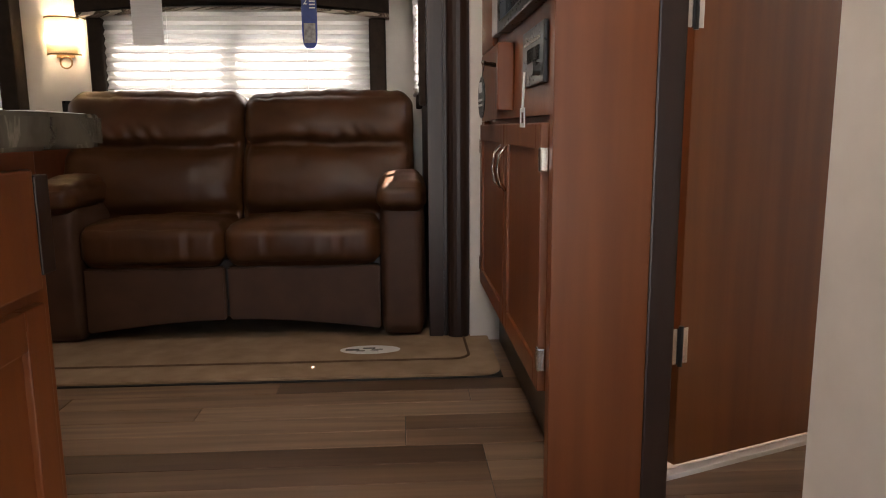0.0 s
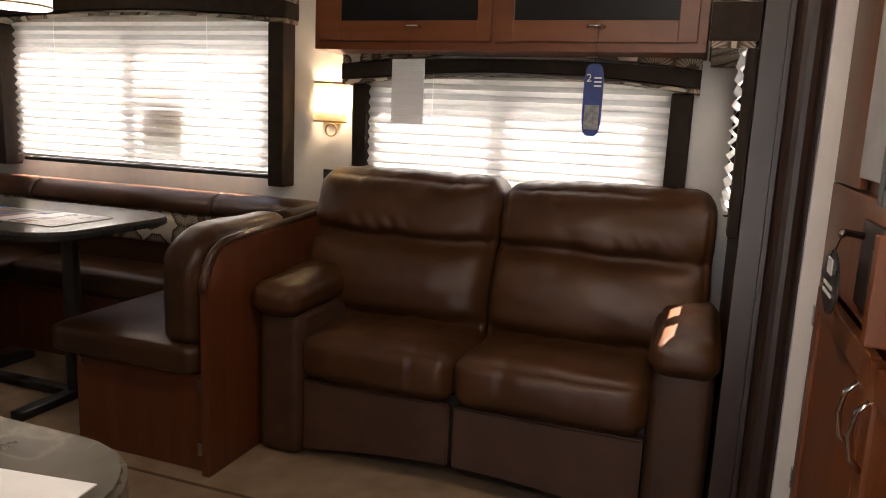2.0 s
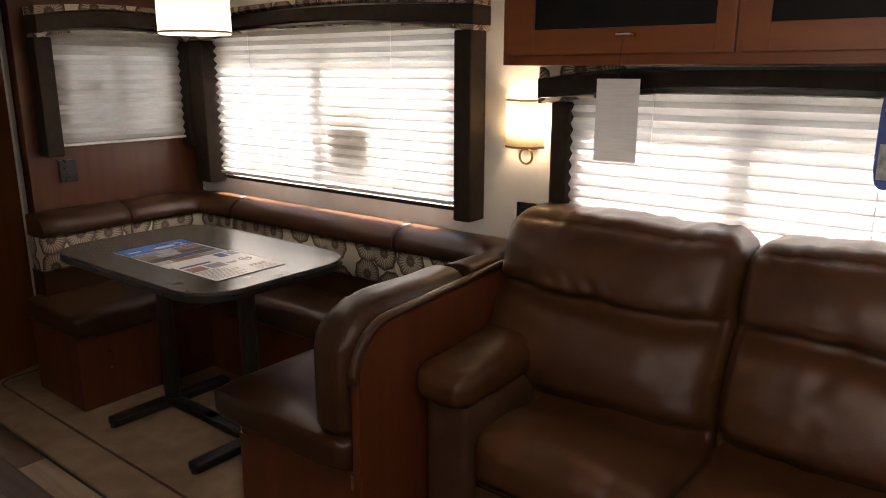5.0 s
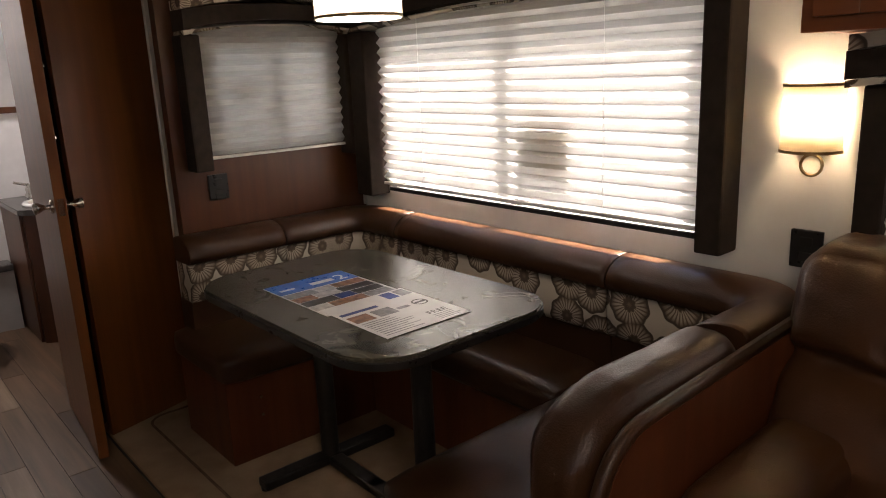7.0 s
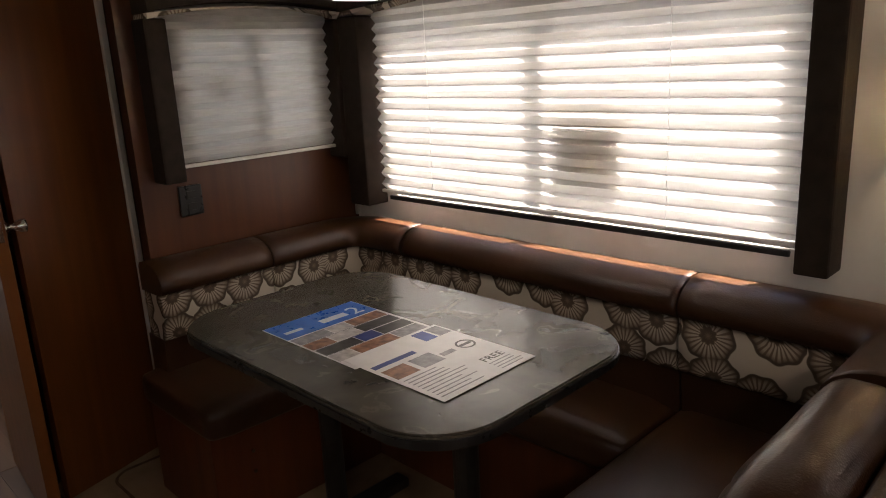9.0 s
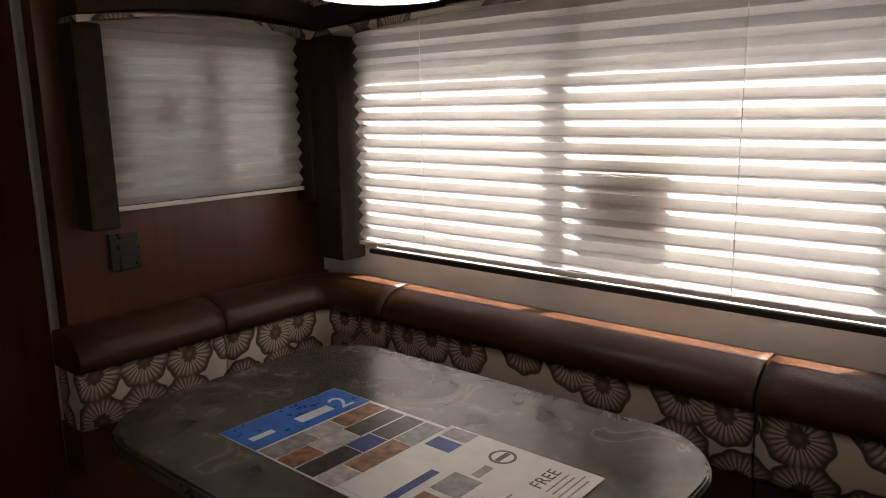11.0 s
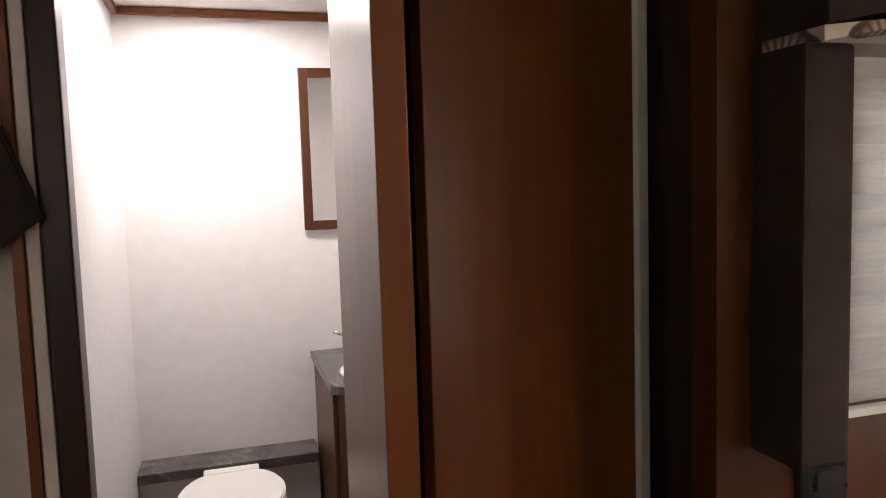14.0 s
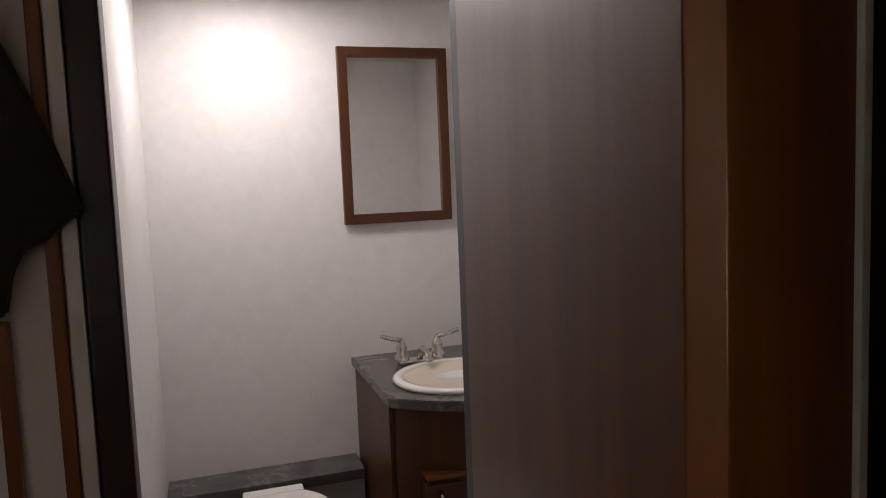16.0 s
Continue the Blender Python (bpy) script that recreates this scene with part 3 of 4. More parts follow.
def back_fn(p, u):
    """Headrest and lumbar pillows with a gathered crease between them, and pulls that fan out of it."""
    t = (p.z - 0.40) / 0.55
    front = max(0.0, -u.y)
    mid = 1.6135 if p.x < 1.986 else 2.345
    e = (p.x - mid) / 0.37
    line = 0.745 + 0.018 * noise.noise(Vector((p.x * 5, 0.3, 4.4)))
    crease = 0.062 * ridge(p.z, line, 0.026) - 0.022 * ridge(p.z, 0.86, 0.07) - 0.030 * ridge(p.z, 0.60, 0.09)
    crease *= 1 - 0.45 * abs(e) ** 3
    crease += 0.045 * ridge(p.z, 0.46, 0.04)
    seam = 0.004 * (ridge(p.x, mid + 0.20, 0.007) + ridge(p.x, mid - 0.20, 0.007)) * (1 if 0.50 < p.z < 0.70 else 0)
    near = ridge(p.z, line, 0.085)
    fan = 0.010 * near * noise.noise(Vector((p.x * 26 + (p.z - line) * 30 * e, p.z * 7, 3.1)))
    fan += 0.009 * ridge(p.z, 0.80, 0.03) * ridge(e, -0.15 if p.x < 1.986 else 0.45, 0.35) * math.sin(p.x * 95 + 6 * (p.z - 0.8) * 10)
    wr = 0.010 * noise.noise(Vector((p.x * 6, p.z * 13, 3.1))) + 0.005 * noise.noise(Vector((p.x * 19, p.z * 24, 8.1)))
    top = 0.010 * noise.noise(Vector((p.x * 7, 1.7, p.z * 3))) + (0.007 * noise.noise(Vector((p.x * 30, p.y * 9, 6.0))) if p.z > 0.9 else 0.0)
    side = -0.003 * u.x * ridge(p.z, line, 0.05)
    return (p.x + side, p.y + 0.20 * max(t, 0) + (crease + seam + fan + wr) * front, p.z + top)


def seat_fn(p, u):
    """A seat with folds, a seam along each third of its front, and a sag where one sits."""
    w = 0.008 * noise.noise(Vector((p.x * 7, p.y * 6, 5.2))) + 0.004 * noise.noise(Vector((p.x * 21, p.y * 15, 2.2)))
    dip = -0.016 * ridge(p.y, 4.22, 0.10) * max(u.z, 0)
    mid = 1.72 if p.x < 1.988 else 2.28
    fr = 0.007 * (ridge(p.x, mid - 0.13, 0.008) + ridge(p.x, mid + 0.14, 0.008)) * max(0, -u.y)
    pull = 0.006 * max(0, -u.y) * noise.noise(Vector((p.x * 28, p.z * 8, 1.2)))
    return (p.x, p.y + fr + pull, p.z + w + dip)


for x0, x1 in ((1.245, 1.982), (1.990, 2.712)):
    part("backrest", soft(x0, x1, 4.24, 4.47, 0.40, 0.972, 0.06, (0.004, 0.05, 0.012), 44, back_fn), M_leather, sofa, smooth=True)
for x0, x1 in ((1.455, 1.986), (1.990, 2.575)):
    part("seat_cushion", soft(x0, x1, 3.945, 4.45, 0.305, 0.465, 0.05, (0.003, 0.020, 0.024), 36, seat_fn), M_leather, sofa, smooth=True)
    us = np.linspace(x0 + 0.006, x1 - 0.004, 12)
    arc = [(u, 0.045 + 0.05 * math.sin(math.pi * (u - 1.42) / 1.18)) for u in us]
    part("front_panel", prism(arc + [(x1 - 0.004, 0.30), (x0 + 0.006, 0.30)], 3.965, 4.0, 'y', 0.006), M_vinyl, sofa, "brown vinyl footrest panel")
part("base", box(1.46, 2.57, 4.01, 4.45, 0.10, 0.32), M_black, sofa)
for x0, x1 in ((1.285, 1.45), (2.578, 2.742)):
    part("arm", soft(x0, x1, 3.96, 4.42, 0.018, 0.545, 0.03, (0.01, 0.006, 0), 10), M_vinyl, sofa, smooth=True)
    part("arm_pad", soft(x0 - 0.012, x1 + 0.008, 3.925, 4.40, 0.515, 0.615, 0.04, (0.006, 0.012, 0.018), 22, lambda p, u: (p.x, p.y, p.z + 0.05 * max(0, (p.y - 4.0)) * (1 if u.z > 0 else 0.3) + 0.006 * noise.noise(p * 9) + 0.004 * noise.noise(p * 25))), M_leather, sofa, "padded leather armrest", smooth=True)
for x in (1.35, 2.67):
    for y in (4.05, 4.4):
        part("foot", cyl(x, y, 0.012, 0.03, 0.025), M_blackplastic, sofa)

# ---- dinette ----


def u_path(offset):
    """The plan line of the wrap-round backrest, with normals that point to the table."""
    x0, x1, y1, r = XI + 0.008, 1.225, YW - 0.005, 0.20
    out = []
    for y in np.linspace(3.80, y1 - r, 9):
        out.append((x0, y, 1, 0))
    for a in np.linspace(0, 90, 8)[1:-1]:
        w = radians(a)
        out.append((x0 + r - r * math.cos(w), y1 - r + r * math.sin(w), math.cos(w), -math.sin(w)))
    for x in np.linspace(x0 + r, x1 - r, 21):
        out.append((x, y1, 0, -1))
    for a in np.linspace(0, 90, 8)[1:-1]:
        w = radians(a)
        out.append((x1 - r + r * math.sin(w), y1 - r + r * math.cos(w), -math.sin(w), -math.cos(w)))
    for y in np.linspace(y1 - r, 3.74, 12):
        out.append((x1, y, -1, 0))
    return out


UP = u_path(0)


def cut_path(a, b):
    """The stretch of the backrest line between two lengths along it."""
    out, s = [], 0.0
    last = None
    for q in UP:
        if last is not None:
            d = math.hypot(q[0] - last[0], q[1] - last[1])
            for lim in (a, b):
                if s < lim < s + d:
                    f = (lim - s) / d
                    out.append(tuple(last[k] + (q[k] - last[k]) * f for k in range(4)))
            s += d
        if a <= s <= b:
            out.append(q)
        last = q
    return out


NORTH = 0.705 + math.pi * 0.1
LEN = sum(math.hypot(p[0] - q[0], p[1] - q[1]) for p, q in zip(UP, UP[1:]))
roll = [(0.002, 0.716), (0.002, 0.795), (0.012, 0.808), (0.035, 0.814), (0.07, 0.813), (0.105, 0.805), (0.133, 0.790), (0.152, 0.768), (0.158, 0.744), (0.152, 0.724), (0.13, 0.716)]
face = [(0.02, 0.57), (0.02, 0.714), (0.134, 0.714), (0.143, 0.70), (0.145, 0.64), (0.138, 0.585), (0.13, 0.57)]
# dark backing below the fabric, added to stand for the shadow above the seat
low = [(0.004, 0.44), (0.004, 0.568), (0.12, 0.568), (0.11, 0.44)]
dinette = thing("dinette_booth", 0.2, 4.3, 0.014, "u-shaped dinette booth in brown leather and flower fabric", "booth seating")
cuts = [0.0, 0.40, NORTH + 0.21, NORTH + 1.255, LEN - 0.53, LEN - 0.001]
for k, (a, b) in enumerate(zip(cuts[:-1], cuts[1:-1])):
    p = cut_path(a + 0.003, b - 0.003)
    bc = part("back_cushion", sweep(p, roll), M_leather2, dinette, "brown leather back roll")
    for poly in bc.data.polygons:
        poly.use_smooth = len(poly.vertices) == 4
    part("shadow_backing", sweep(p, low), M_leather2, bc)
    fp = part("fabric_panel", sweep(p, face), M_flower, bc, "beige cloth with round brown flowers")
    for poly in fp.data.polygons:
        poly.use_smooth = len(poly.vertices) == 4


def nose_fn(p, u):
    """Rounds the free end of the cushion down to the seat and draws in its stitched seam."""
    f = max(0.0, (3.90 - p.y) / 0.19)
    z = p.z - 0.085 * f ** 2.2 * max(0.0, (p.z - 0.45) / 0.36)
    seam = 0.006 * ridge(p.y, 3.86, 0.006)
    return (p.x - seam * u.x, p.y, z - seam * max(0.0, u.z) + 0.004 * noise.noise(Vector((p.x * 9, p.y * 9, p.z * 9))))


part("end_cushion", soft(1.084, 1.228, 3.71, 4.268, 0.44, 0.814, 0.055, (0.004, 0.006, 0.004), 30, nose_fn), M_leather2, dinette, "rounded leather end cushion", smooth=True)
for x0, x1, y0, y1 in ((XI + 0.01, -0.335, 3.745, 4.69), (0.63, 1.225, 3.70, 4.69), (-0.33, 0.625, 4.33, 4.69)):
    part("seat_cushion", soft(x0, x1, y0, y1, 0.345, 0.455, 0.035, (0.004, 0.004, 0.012), 12), M_leather2, dinette, "brown leather seat cushion", smooth=True)
for x0, x1, y0, y1 in ((XI + 0.01, -0.40, 3.772, 4.68), (0.70, 1.232, 3.75, 4.68), (-0.398, 0.698, 4.40, 4.68)):
    part("bench_base", box(x0, x1, y0, y1, 0.0145, 0.344, 0.003), M_bench, dinette, "dark cherry wood bench base")
pan = [(3.72, 0.0145), (3.72, 0.62)] + [(3.72 + 0.14 * (1 - math.cos(a)), 0.62 + 0.15 * math.sin(a)) for a in np.linspace(0.2, math.pi / 2, 8)] + [(4.45, 0.80), (4.68, 0.80), (4.68, 0.0145)]
part("end_panel", prism(pan, 1.236, 1.268, 'x', 0.004), M_bench, dinette, "dark cherry wood end panel with a rounded top corner")
part("panel_edge", tube([(1.252, y - 0.001, z + 0.001) for y, z in pan[1:-2]], 0.0155, 8), M_leather2, dinette, "brown edge welt", smooth=True)
for z in (0.07, 0.29):
    part("hinge", box(1.205, 1.228, 3.742, 3.751, z, z + 0.045, 0.002), M_steel, dinette, "small metal hinge")
part("pull", tube([(0.735, 3.748, 0.30), (0.735, 3.735, 0.315), (0.735, 3.735, 0.335), (0.735, 3.748, 0.343)], 0.004), M_steel, dinette, "small metal pull")
for y, z in ((3.90, 0.25), (3.90, 0.18)):
    part("screw_cap", cyl(0, 0, -0.004, 0.004, 0.006, seg=10, m=pose(-0.397, y, z, 0, 90, 0)), M_steel, dinette)

table = thing("dinette_table", 0.19, 3.99, 0.014, "dark stone-look dinette table with black metal pedestals", "table")
part("tabletop", prism(rounded_rect(-0.315, 0.69, 3.66, 4.32, 0.16, 10), 0.722, 0.755, 'z', 0.004), M_laminate, table, "dark marbled laminate top")
part("edge_band", prism(rounded_rect(-0.318, 0.693, 3.657, 4.323, 0.162, 10), 0.726, 0.746, 'z', 0.002), M_blackplastic, table, "black edge band")
for x in (-0.19, 0.37):
    part("pedestal", cyl(x, 4.05, 0.05, 0.722, 0.032), M_black, table, smooth=False)
    part("foot_bar", box(x - 0.03, x + 0.03, 3.775, 4.32, 0.018, 0.052, 0.008), M_black, table)
    part("foot_cross", box(x + 0.031 if x < 0 else x - 0.31, x + 0.31 if x < 0 else x - 0.031, 4.022, 4.078, 0.018, 0.05, 0.008), M_black, table)
    part("top_plate", box(x - 0.10, x + 0.10, 3.93, 4.17, 0.714, 0.7215, 0.002), M_black, table)
    for y in (3.79, 4.305):
        part("glide", cyl(x, y, 0.0135, 0.019, 0.02, seg=12), M_blackplastic, table)

flyer = thing("brochure", 0.25, 3.93, 0.7555, "long printed sales flyer lying on the table", "brochure")
part("sheet", box(-0.058, 0.31, 3.79, 4.068, 0.7555, 0.7565), M_paper, flyer)
part("sheet_end", box(0.255, 0.566, 3.800, 4.078, 0.7568, 0.7578), M_paper, flyer)
part("header", box(-0.056, 0.052, 3.792, 4.066, 0.7566, 0.7571), M_blue, flyer, "bright blue header band")
T_UP = Matrix(((0, -1, 0, 0), (1, 0, 0, 0), (0, 0, 1, 0), (0, 0, 0, 1)))
words("number", "2", pose(0.035, 4.005, 0.7575) @ T_UP, 0.075, M_paper, flyer)
part("title_bar", box(0.0, 0.026, 3.915, 3.995, 0.7571, 0.7575), M_paper, flyer, "white lettering bar")
part("logo", box(0.005, 0.02, 3.81, 3.86, 0.7571, 0.7575), M_paper, flyer, "white logo shape")
rnd = random.Random(5)
rows = [(0.058, [(M_greyprint, 0.10), (M_lightprint, 0.06), (M_brownprint, 0.108)]), (0.108, [(M_brownprint, 0.07), (M_lightprint, 0.08), (M_darkprint, 0.118)]),
        (0.158, [(M_darkprint, 0.11), (M_navy, 0.06), (M_darkprint, 0.098)]), (0.208, [(M_lightprint, 0.06), (M_brownprint, 0.12), (M_greyprint, 0.088)])]
for x0, cells in rows:
    y0 = 3.794
    for m, w in cells:
        part("photo", box(x0, x0 + 0.045, y0, y0 + w - 0.003, 0.7565, 0.7568 + 0.0002 * rnd.random()), m, flyer)
        y0 += w
    part("caption", box(x0 + 0.0462, x0 + 0.0485, 3.80, 3.80 + 0.10 + 0.10 * rnd.random(), 0.7565, 0.7567), M_greyprint, flyer)
for x0, y0, m in ((0.265, 3.99, M_navy), (0.265, 4.035, M_greyprint), (0.37, 3.81, M_brownprint), (0.37, 3.885, M_greyprint)):
    part("photo", box(x0, x0 + 0.055, y0, y0 + (0.038 if y0 > 3.95 else 0.062), 0.7578, 0.7581), m, flyer)
part("banner", box(0.335, 0.352, 3.81, 3.93, 0.7578, 0.7581), M_navy, flyer, "dark blue banner")
words("heading", "FREE", pose(0.505, 3.985, 0.7579) @ T_UP, 0.032, M_darkprint, flyer)
for k in range(9):
    part("text_bar", box(0.438 + k * 0.0135, 0.4415 + k * 0.0135, 3.812, 3.812 + 0.09 + 0.05 * rnd.random(), 0.7578, 0.7581), M_greyprint, flyer)
for k in range(4):
    part("text_bar", box(0.515 + k * 0.0115, 0.518 + k * 0.0115, 3.985, 4.05 + 0.015 * rnd.random(), 0.7578, 0.7581), M_greyprint, flyer)
part("emblem", shade_wall(0.40, 4.035, 0.024, 0.7578, 0.7582, 0, 360, 0.005), M_darkprint, flyer, "dark ring-shaped emblem")
part("emblem_bar", box(0.395, 0.405, 4.018, 4.052, 0.7578, 0.7581), M_darkprint, flyer)
part("emblem_bar", box(0.395, 0.412, 3.955, 3.995, 0.7578, 0.7581), M_greyprint, flyer)

# ---- lamps ----


pend = thing("pendant_lamp", 0.06, 4.13, ZS - 0.001, "round beige drum pendant lamp over the dinette table", "pendant lamp")
part("shade", shade_wall(0.06, 4.13, 0.13, 1.545, 1.685, 0, 360), M_shade, pend, "beige linen drum shade", smooth=True)
for z in (1.54, 1.683):
    part("rim", shade_wall(0.06, 4.13, 0.1315, z, z + 0.008, 0, 360, 0.005), M_gold, pend, "brown rim", smooth=True)
part("diffuser", cyl(0.06, 4.13, 1.538, 1.542, 0.126, seg=40), M_glow, pend, "glowing white diffuser")
part("stem", cyl(0.06, 4.13, 1.62, ZS - 0.012, 0.008), M_gold, pend)
part("canopy", cyl(0.06, 4.13, ZS - 0.014, ZS - 0.001, 0.05), M_gold, pend)

sconce = thing("wall_sconce", 1.15, 4.70, 1.15, "lit wall sconce with a half-round beige shade", "wall lamp")
part("shade", shade_wall(1.15, YW - 0.012, 0.073, 1.152, 1.312, 180, 360, 0.003, 20), M_shade, sconce, "glowing beige half-round shade", smooth=True)
for z in (1.148, 1.308):
    part("rim", shade_wall(1.15, YW - 0.012, 0.0745, z, z + 0.007, 180, 360, 0.005, 20), M_gold, sconce, smooth=True)
part("backplate", box(1.11, 1.19, YW - 0.010, YW - 0.001, 1.14, 1.30, 0.003), M_gold, sconce)
part("ring_arm", tube([(1.16 + 0.026 * math.cos(a), YW - 0.03, 1.118 + 0.026 * math.sin(a)) for a in np.linspace(0, 2 * math.pi, 18)[:-1]], 0.004, 8, True), M_gold, sconce, "small bronze ring below the shade", smooth=True)
part("bulb", cyl(1.15, 4.655, 1.19, 1.205, 0.016), M_glow_warm, sconce)


def puck(x, y, name_label):
    p = thing("ceiling_light", x, y, ZC - 0.001, name_label, "ceiling light", "round ceiling lights")
    part("rim", shade_wall(x, y, 0.095, ZC - 0.022, ZC - 0.001, 0, 360, 0.012), M_chalk, p, smooth=True)
    part("diffuser", cyl(x, y, ZC - 0.02, ZC - 0.012, 0.082, seg=32), M_glow, p, "glowing white lens")


puck(-2.55, 3.27, "round ceiling light in the bathroom")
# housing for the added kitchen fill, out of view
puck(2.55, 1.35, "added round fill light over the kitchen, out of view")
puck(2.4, 2.9, "round ceiling light in the living area")

# ---- overhead cabinet and its tags ----
YF = 4.42
ohc = thing("overhead_cabinet", 1.92, 4.56, ZS, "cherry wood overhead cabinet with dark glass doors above the sofa", "cabinet")
part("body", box(1.215, 2.625, YF + 0.02, YW - 0.005, 1.425, ZS - 0.002, 0.003), M_wood_x, ohc)


def glass_door(parent, x0, x1, z0, z1, y, gx0, gx1, gz0, gz1, knob):
    d = part("door", box(gx0 - 0.001, gx1 + 0.001, y + 0.006, y + 0.010, gz0 - 0.001, gz1 + 0.001), M_glassblack, parent, "cabinet door of black tinted glass")
    for nm, a, b, p, q in (("stile", x0, gx0, z0, z1), ("stile", gx1, x1, z0, z1), ("rail", gx0, gx1, z0, gz0), ("rail", gx0, gx1, gz1, z1)):
        part(nm, box(a, b, y - 0.002, y + 0.018, p, q, 0.002), M_wood_x, d, "cherry wood frame piece")
    part("handle", tube([(knob - 0.028, y - 0.002, gz0 - 0.022), (knob - 0.018, y - 0.016, gz0 - 0.020), (knob + 0.018, y - 0.016, gz0 - 0.020), (knob + 0.028, y - 0.002, gz0 - 0.022)], 0.005), M_steel, d, "small nickel pull", smooth=True)


glass_door(ohc, 1.245, 1.915, 1.455, 1.74, YF, 1.335, 1.865, 1.525, 1.622, 1.625)
glass_door(ohc, 1.935, 2.595, 1.455, 1.74, YF, 1.995, 2.535, 1.525, 1.622, 2.275)

tag1 = thing("white_tag", 1.625, 4.39, 1.385, "blank white card hanging by a string from the cabinet pull", "tag")
part("card", box(1.562, 1.688, 4.389, 4.3905, 1.162, 1.388), M_card, tag1)
part("string", tube([(1.625, 4.402, 1.50), (1.625, 4.391, 1.44), (1.625, 4.39, 1.38)], 0.001, 5), M_black, tag1)
tag2 = thing("blue_tag", 2.287, 4.39, 1.385, "dark blue printed cardboard hang tag on the cabinet pull", "tag")
ov = [(2.287 + 0.032 * math.copysign(abs(math.cos(a)) ** 0.6, math.cos(a)), 1.265 + 0.118 * math.copysign(abs(math.sin(a)) ** 0.45, math.sin(a))) for a in np.linspace(0, 2 * math.pi, 32)[:-1]]
part("card", prism(ov, 4.388, 4.3905, 'y'), M_navy, tag2)
part("picture", box(2.263, 2.311, 4.386, 4.3875, 1.17, 1.25), M_greyprint, tag2, "grey picture on the tag")
words("number", "2", pose(2.262, 4.3865, 1.325, 90, 0, 0), 0.036, M_paper, tag2)
for k in range(3):
    part("text_bar", box(2.288, 2.312, 4.386, 4.3875, 1.335 - k * 0.013, 1.340 - k * 0.013), M_paper, tag2)
part("string", tube([(2.287, 4.402, 1.50), (2.287, 4.39, 1.44), (2.287, 4.389, 1.378)], 0.001, 5), M_black, tag2)

# ---- media cabinet beside the column ----
XC = 2.96
media = thing("media_cabinet", 3.06, 3.3, 0.0, "tall cherry wood media cabinet with two lower doors", "cabinet")
part("body", box(XC + 0.02, 3.16, 2.70, 3.945, 0.24, ZC - 0.003, 0.002), M_wood, media)
part("face_board", box(XC, XC + 0.019, 2.70, 3.945, 0.84, 1.07, 0.002), M_wood, media, "plain cherry wood face board")
part("face_board", box(XC, XC + 0.019, 3.86, 3.945, 0.24, 0.838, 0.002), M_wood, media)
part("toe_kick", box(3.03, 3.15, 2.71, 3.94, -0.003, 0.238), M_wood_dark, media, "dark recessed base")
part("side_panel", box(XC - 0.002, 3.162, 2.66, 2.698, -0.003, ZC - 0.003, 0.003), M_wood, media, "glossy cherry wood side panel")


def panel_door(parent, y0, y1, z0, z1, handle_y, hinge_y):
    fr = 0.055
    d = part("door", box(XC - 0.008, XC + 0.002, y0 + fr - 0.002, y1 - fr + 0.002, z0 + fr - 0.002, z1 - fr + 0.002, 0.002), M_wood, parent, "cherry wood frame-and-panel door")
    for nm, a, b, p, q in (("stile", y0, y0 + fr, z0, z1), ("stile", y1 - fr, y1, z0, z1), ("rail", y0 + fr, y1 - fr, z0, z0 + fr), ("rail", y0 + fr, y1 - fr, z1 - fr, z1)):
        part(nm, box(XC - 0.016, XC + 0.004, a, b, p, q, 0.003), M_wood, d)
    hz = z1 - 0.12
    part("handle", tube([(XC - 0.016, handle_y, hz + 0.06), (XC - 0.034, handle_y, hz + 0.04), (XC - 0.04, handle_y, hz), (XC - 0.034, handle_y, hz - 0.04), (XC - 0.016, handle_y, hz - 0.06)], 0.0055), M_steel, d, "curved nickel pull", smooth=True)
    for z in (z0 + 0.05, z1 - 0.10):
        part("hinge", box(XC - 0.019, XC - 0.001, hinge_y - 0.012, hinge_y + 0.012, z, z + 0.05, 0.003), M_steel, d, "small metal hinge")


panel_door(media, 2.715, 3.245, 0.25, 0.825, 3.20, 2.712)
panel_door(media, 3.255, 3.85, 0.25, 0.825, 3.30, 3.853)
bm = bmesh.new()
for a, b, p, q in ((2.70, 2.74, 1.07, 1.60), (3.26, 3.30, 1.07, 1.60), (2.74, 3.26, 1.07, 1.10), (2.74, 3.26, 1.57, 1.60)):
    box(XC - 0.03, XC + 0.018, a, b, p, q, 0.004, bm=bm)
tv = thing("television", 2.95, 3.0, 1.07, "flat black television in the media cabinet, reflecting the room", "television")
part("bezel", bm, M_blackplastic, tv)
part("screen", box(XC - 0.012, XC + 0.012, 2.74, 3.26, 1.10, 1.57), M_glassblack, tv, "glossy dark screen")
part("niche_frame", box(XC - 0.004, XC + 0.018, 3.34, 3.62, 1.10, 1.7, 0.003), M_greywall, media, "light grey niche board")
part("niche_board", box(XC, XC + 0.018, 3.63, 3.94, 1.075, 1.7, 0.003), M_wood, media)
radio = thing("radio", 2.955, 2.85, 0.91, "black car radio set into the cabinet face", "radio")
part("faceplate", box(XC - 0.012, XC - 0.001, 2.72, 2.975, 0.905, 1.03, 0.004), M_blackplastic, radio)
part("slot", box(XC - 0.0145, XC - 0.0125, 2.75, 2.94, 0.995, 1.003), M_steel, radio)
part("display", box(XC - 0.0145, XC - 0.0125, 2.76, 2.90, 0.955, 0.985), M_glassblack, radio)
part("knob", cyl(0, 0, -0.008, 0.008, 0.014, seg=16, m=pose(XC - 0.02, 2.76, 0.935, 0, 90, 0)), M_blackplastic, radio)
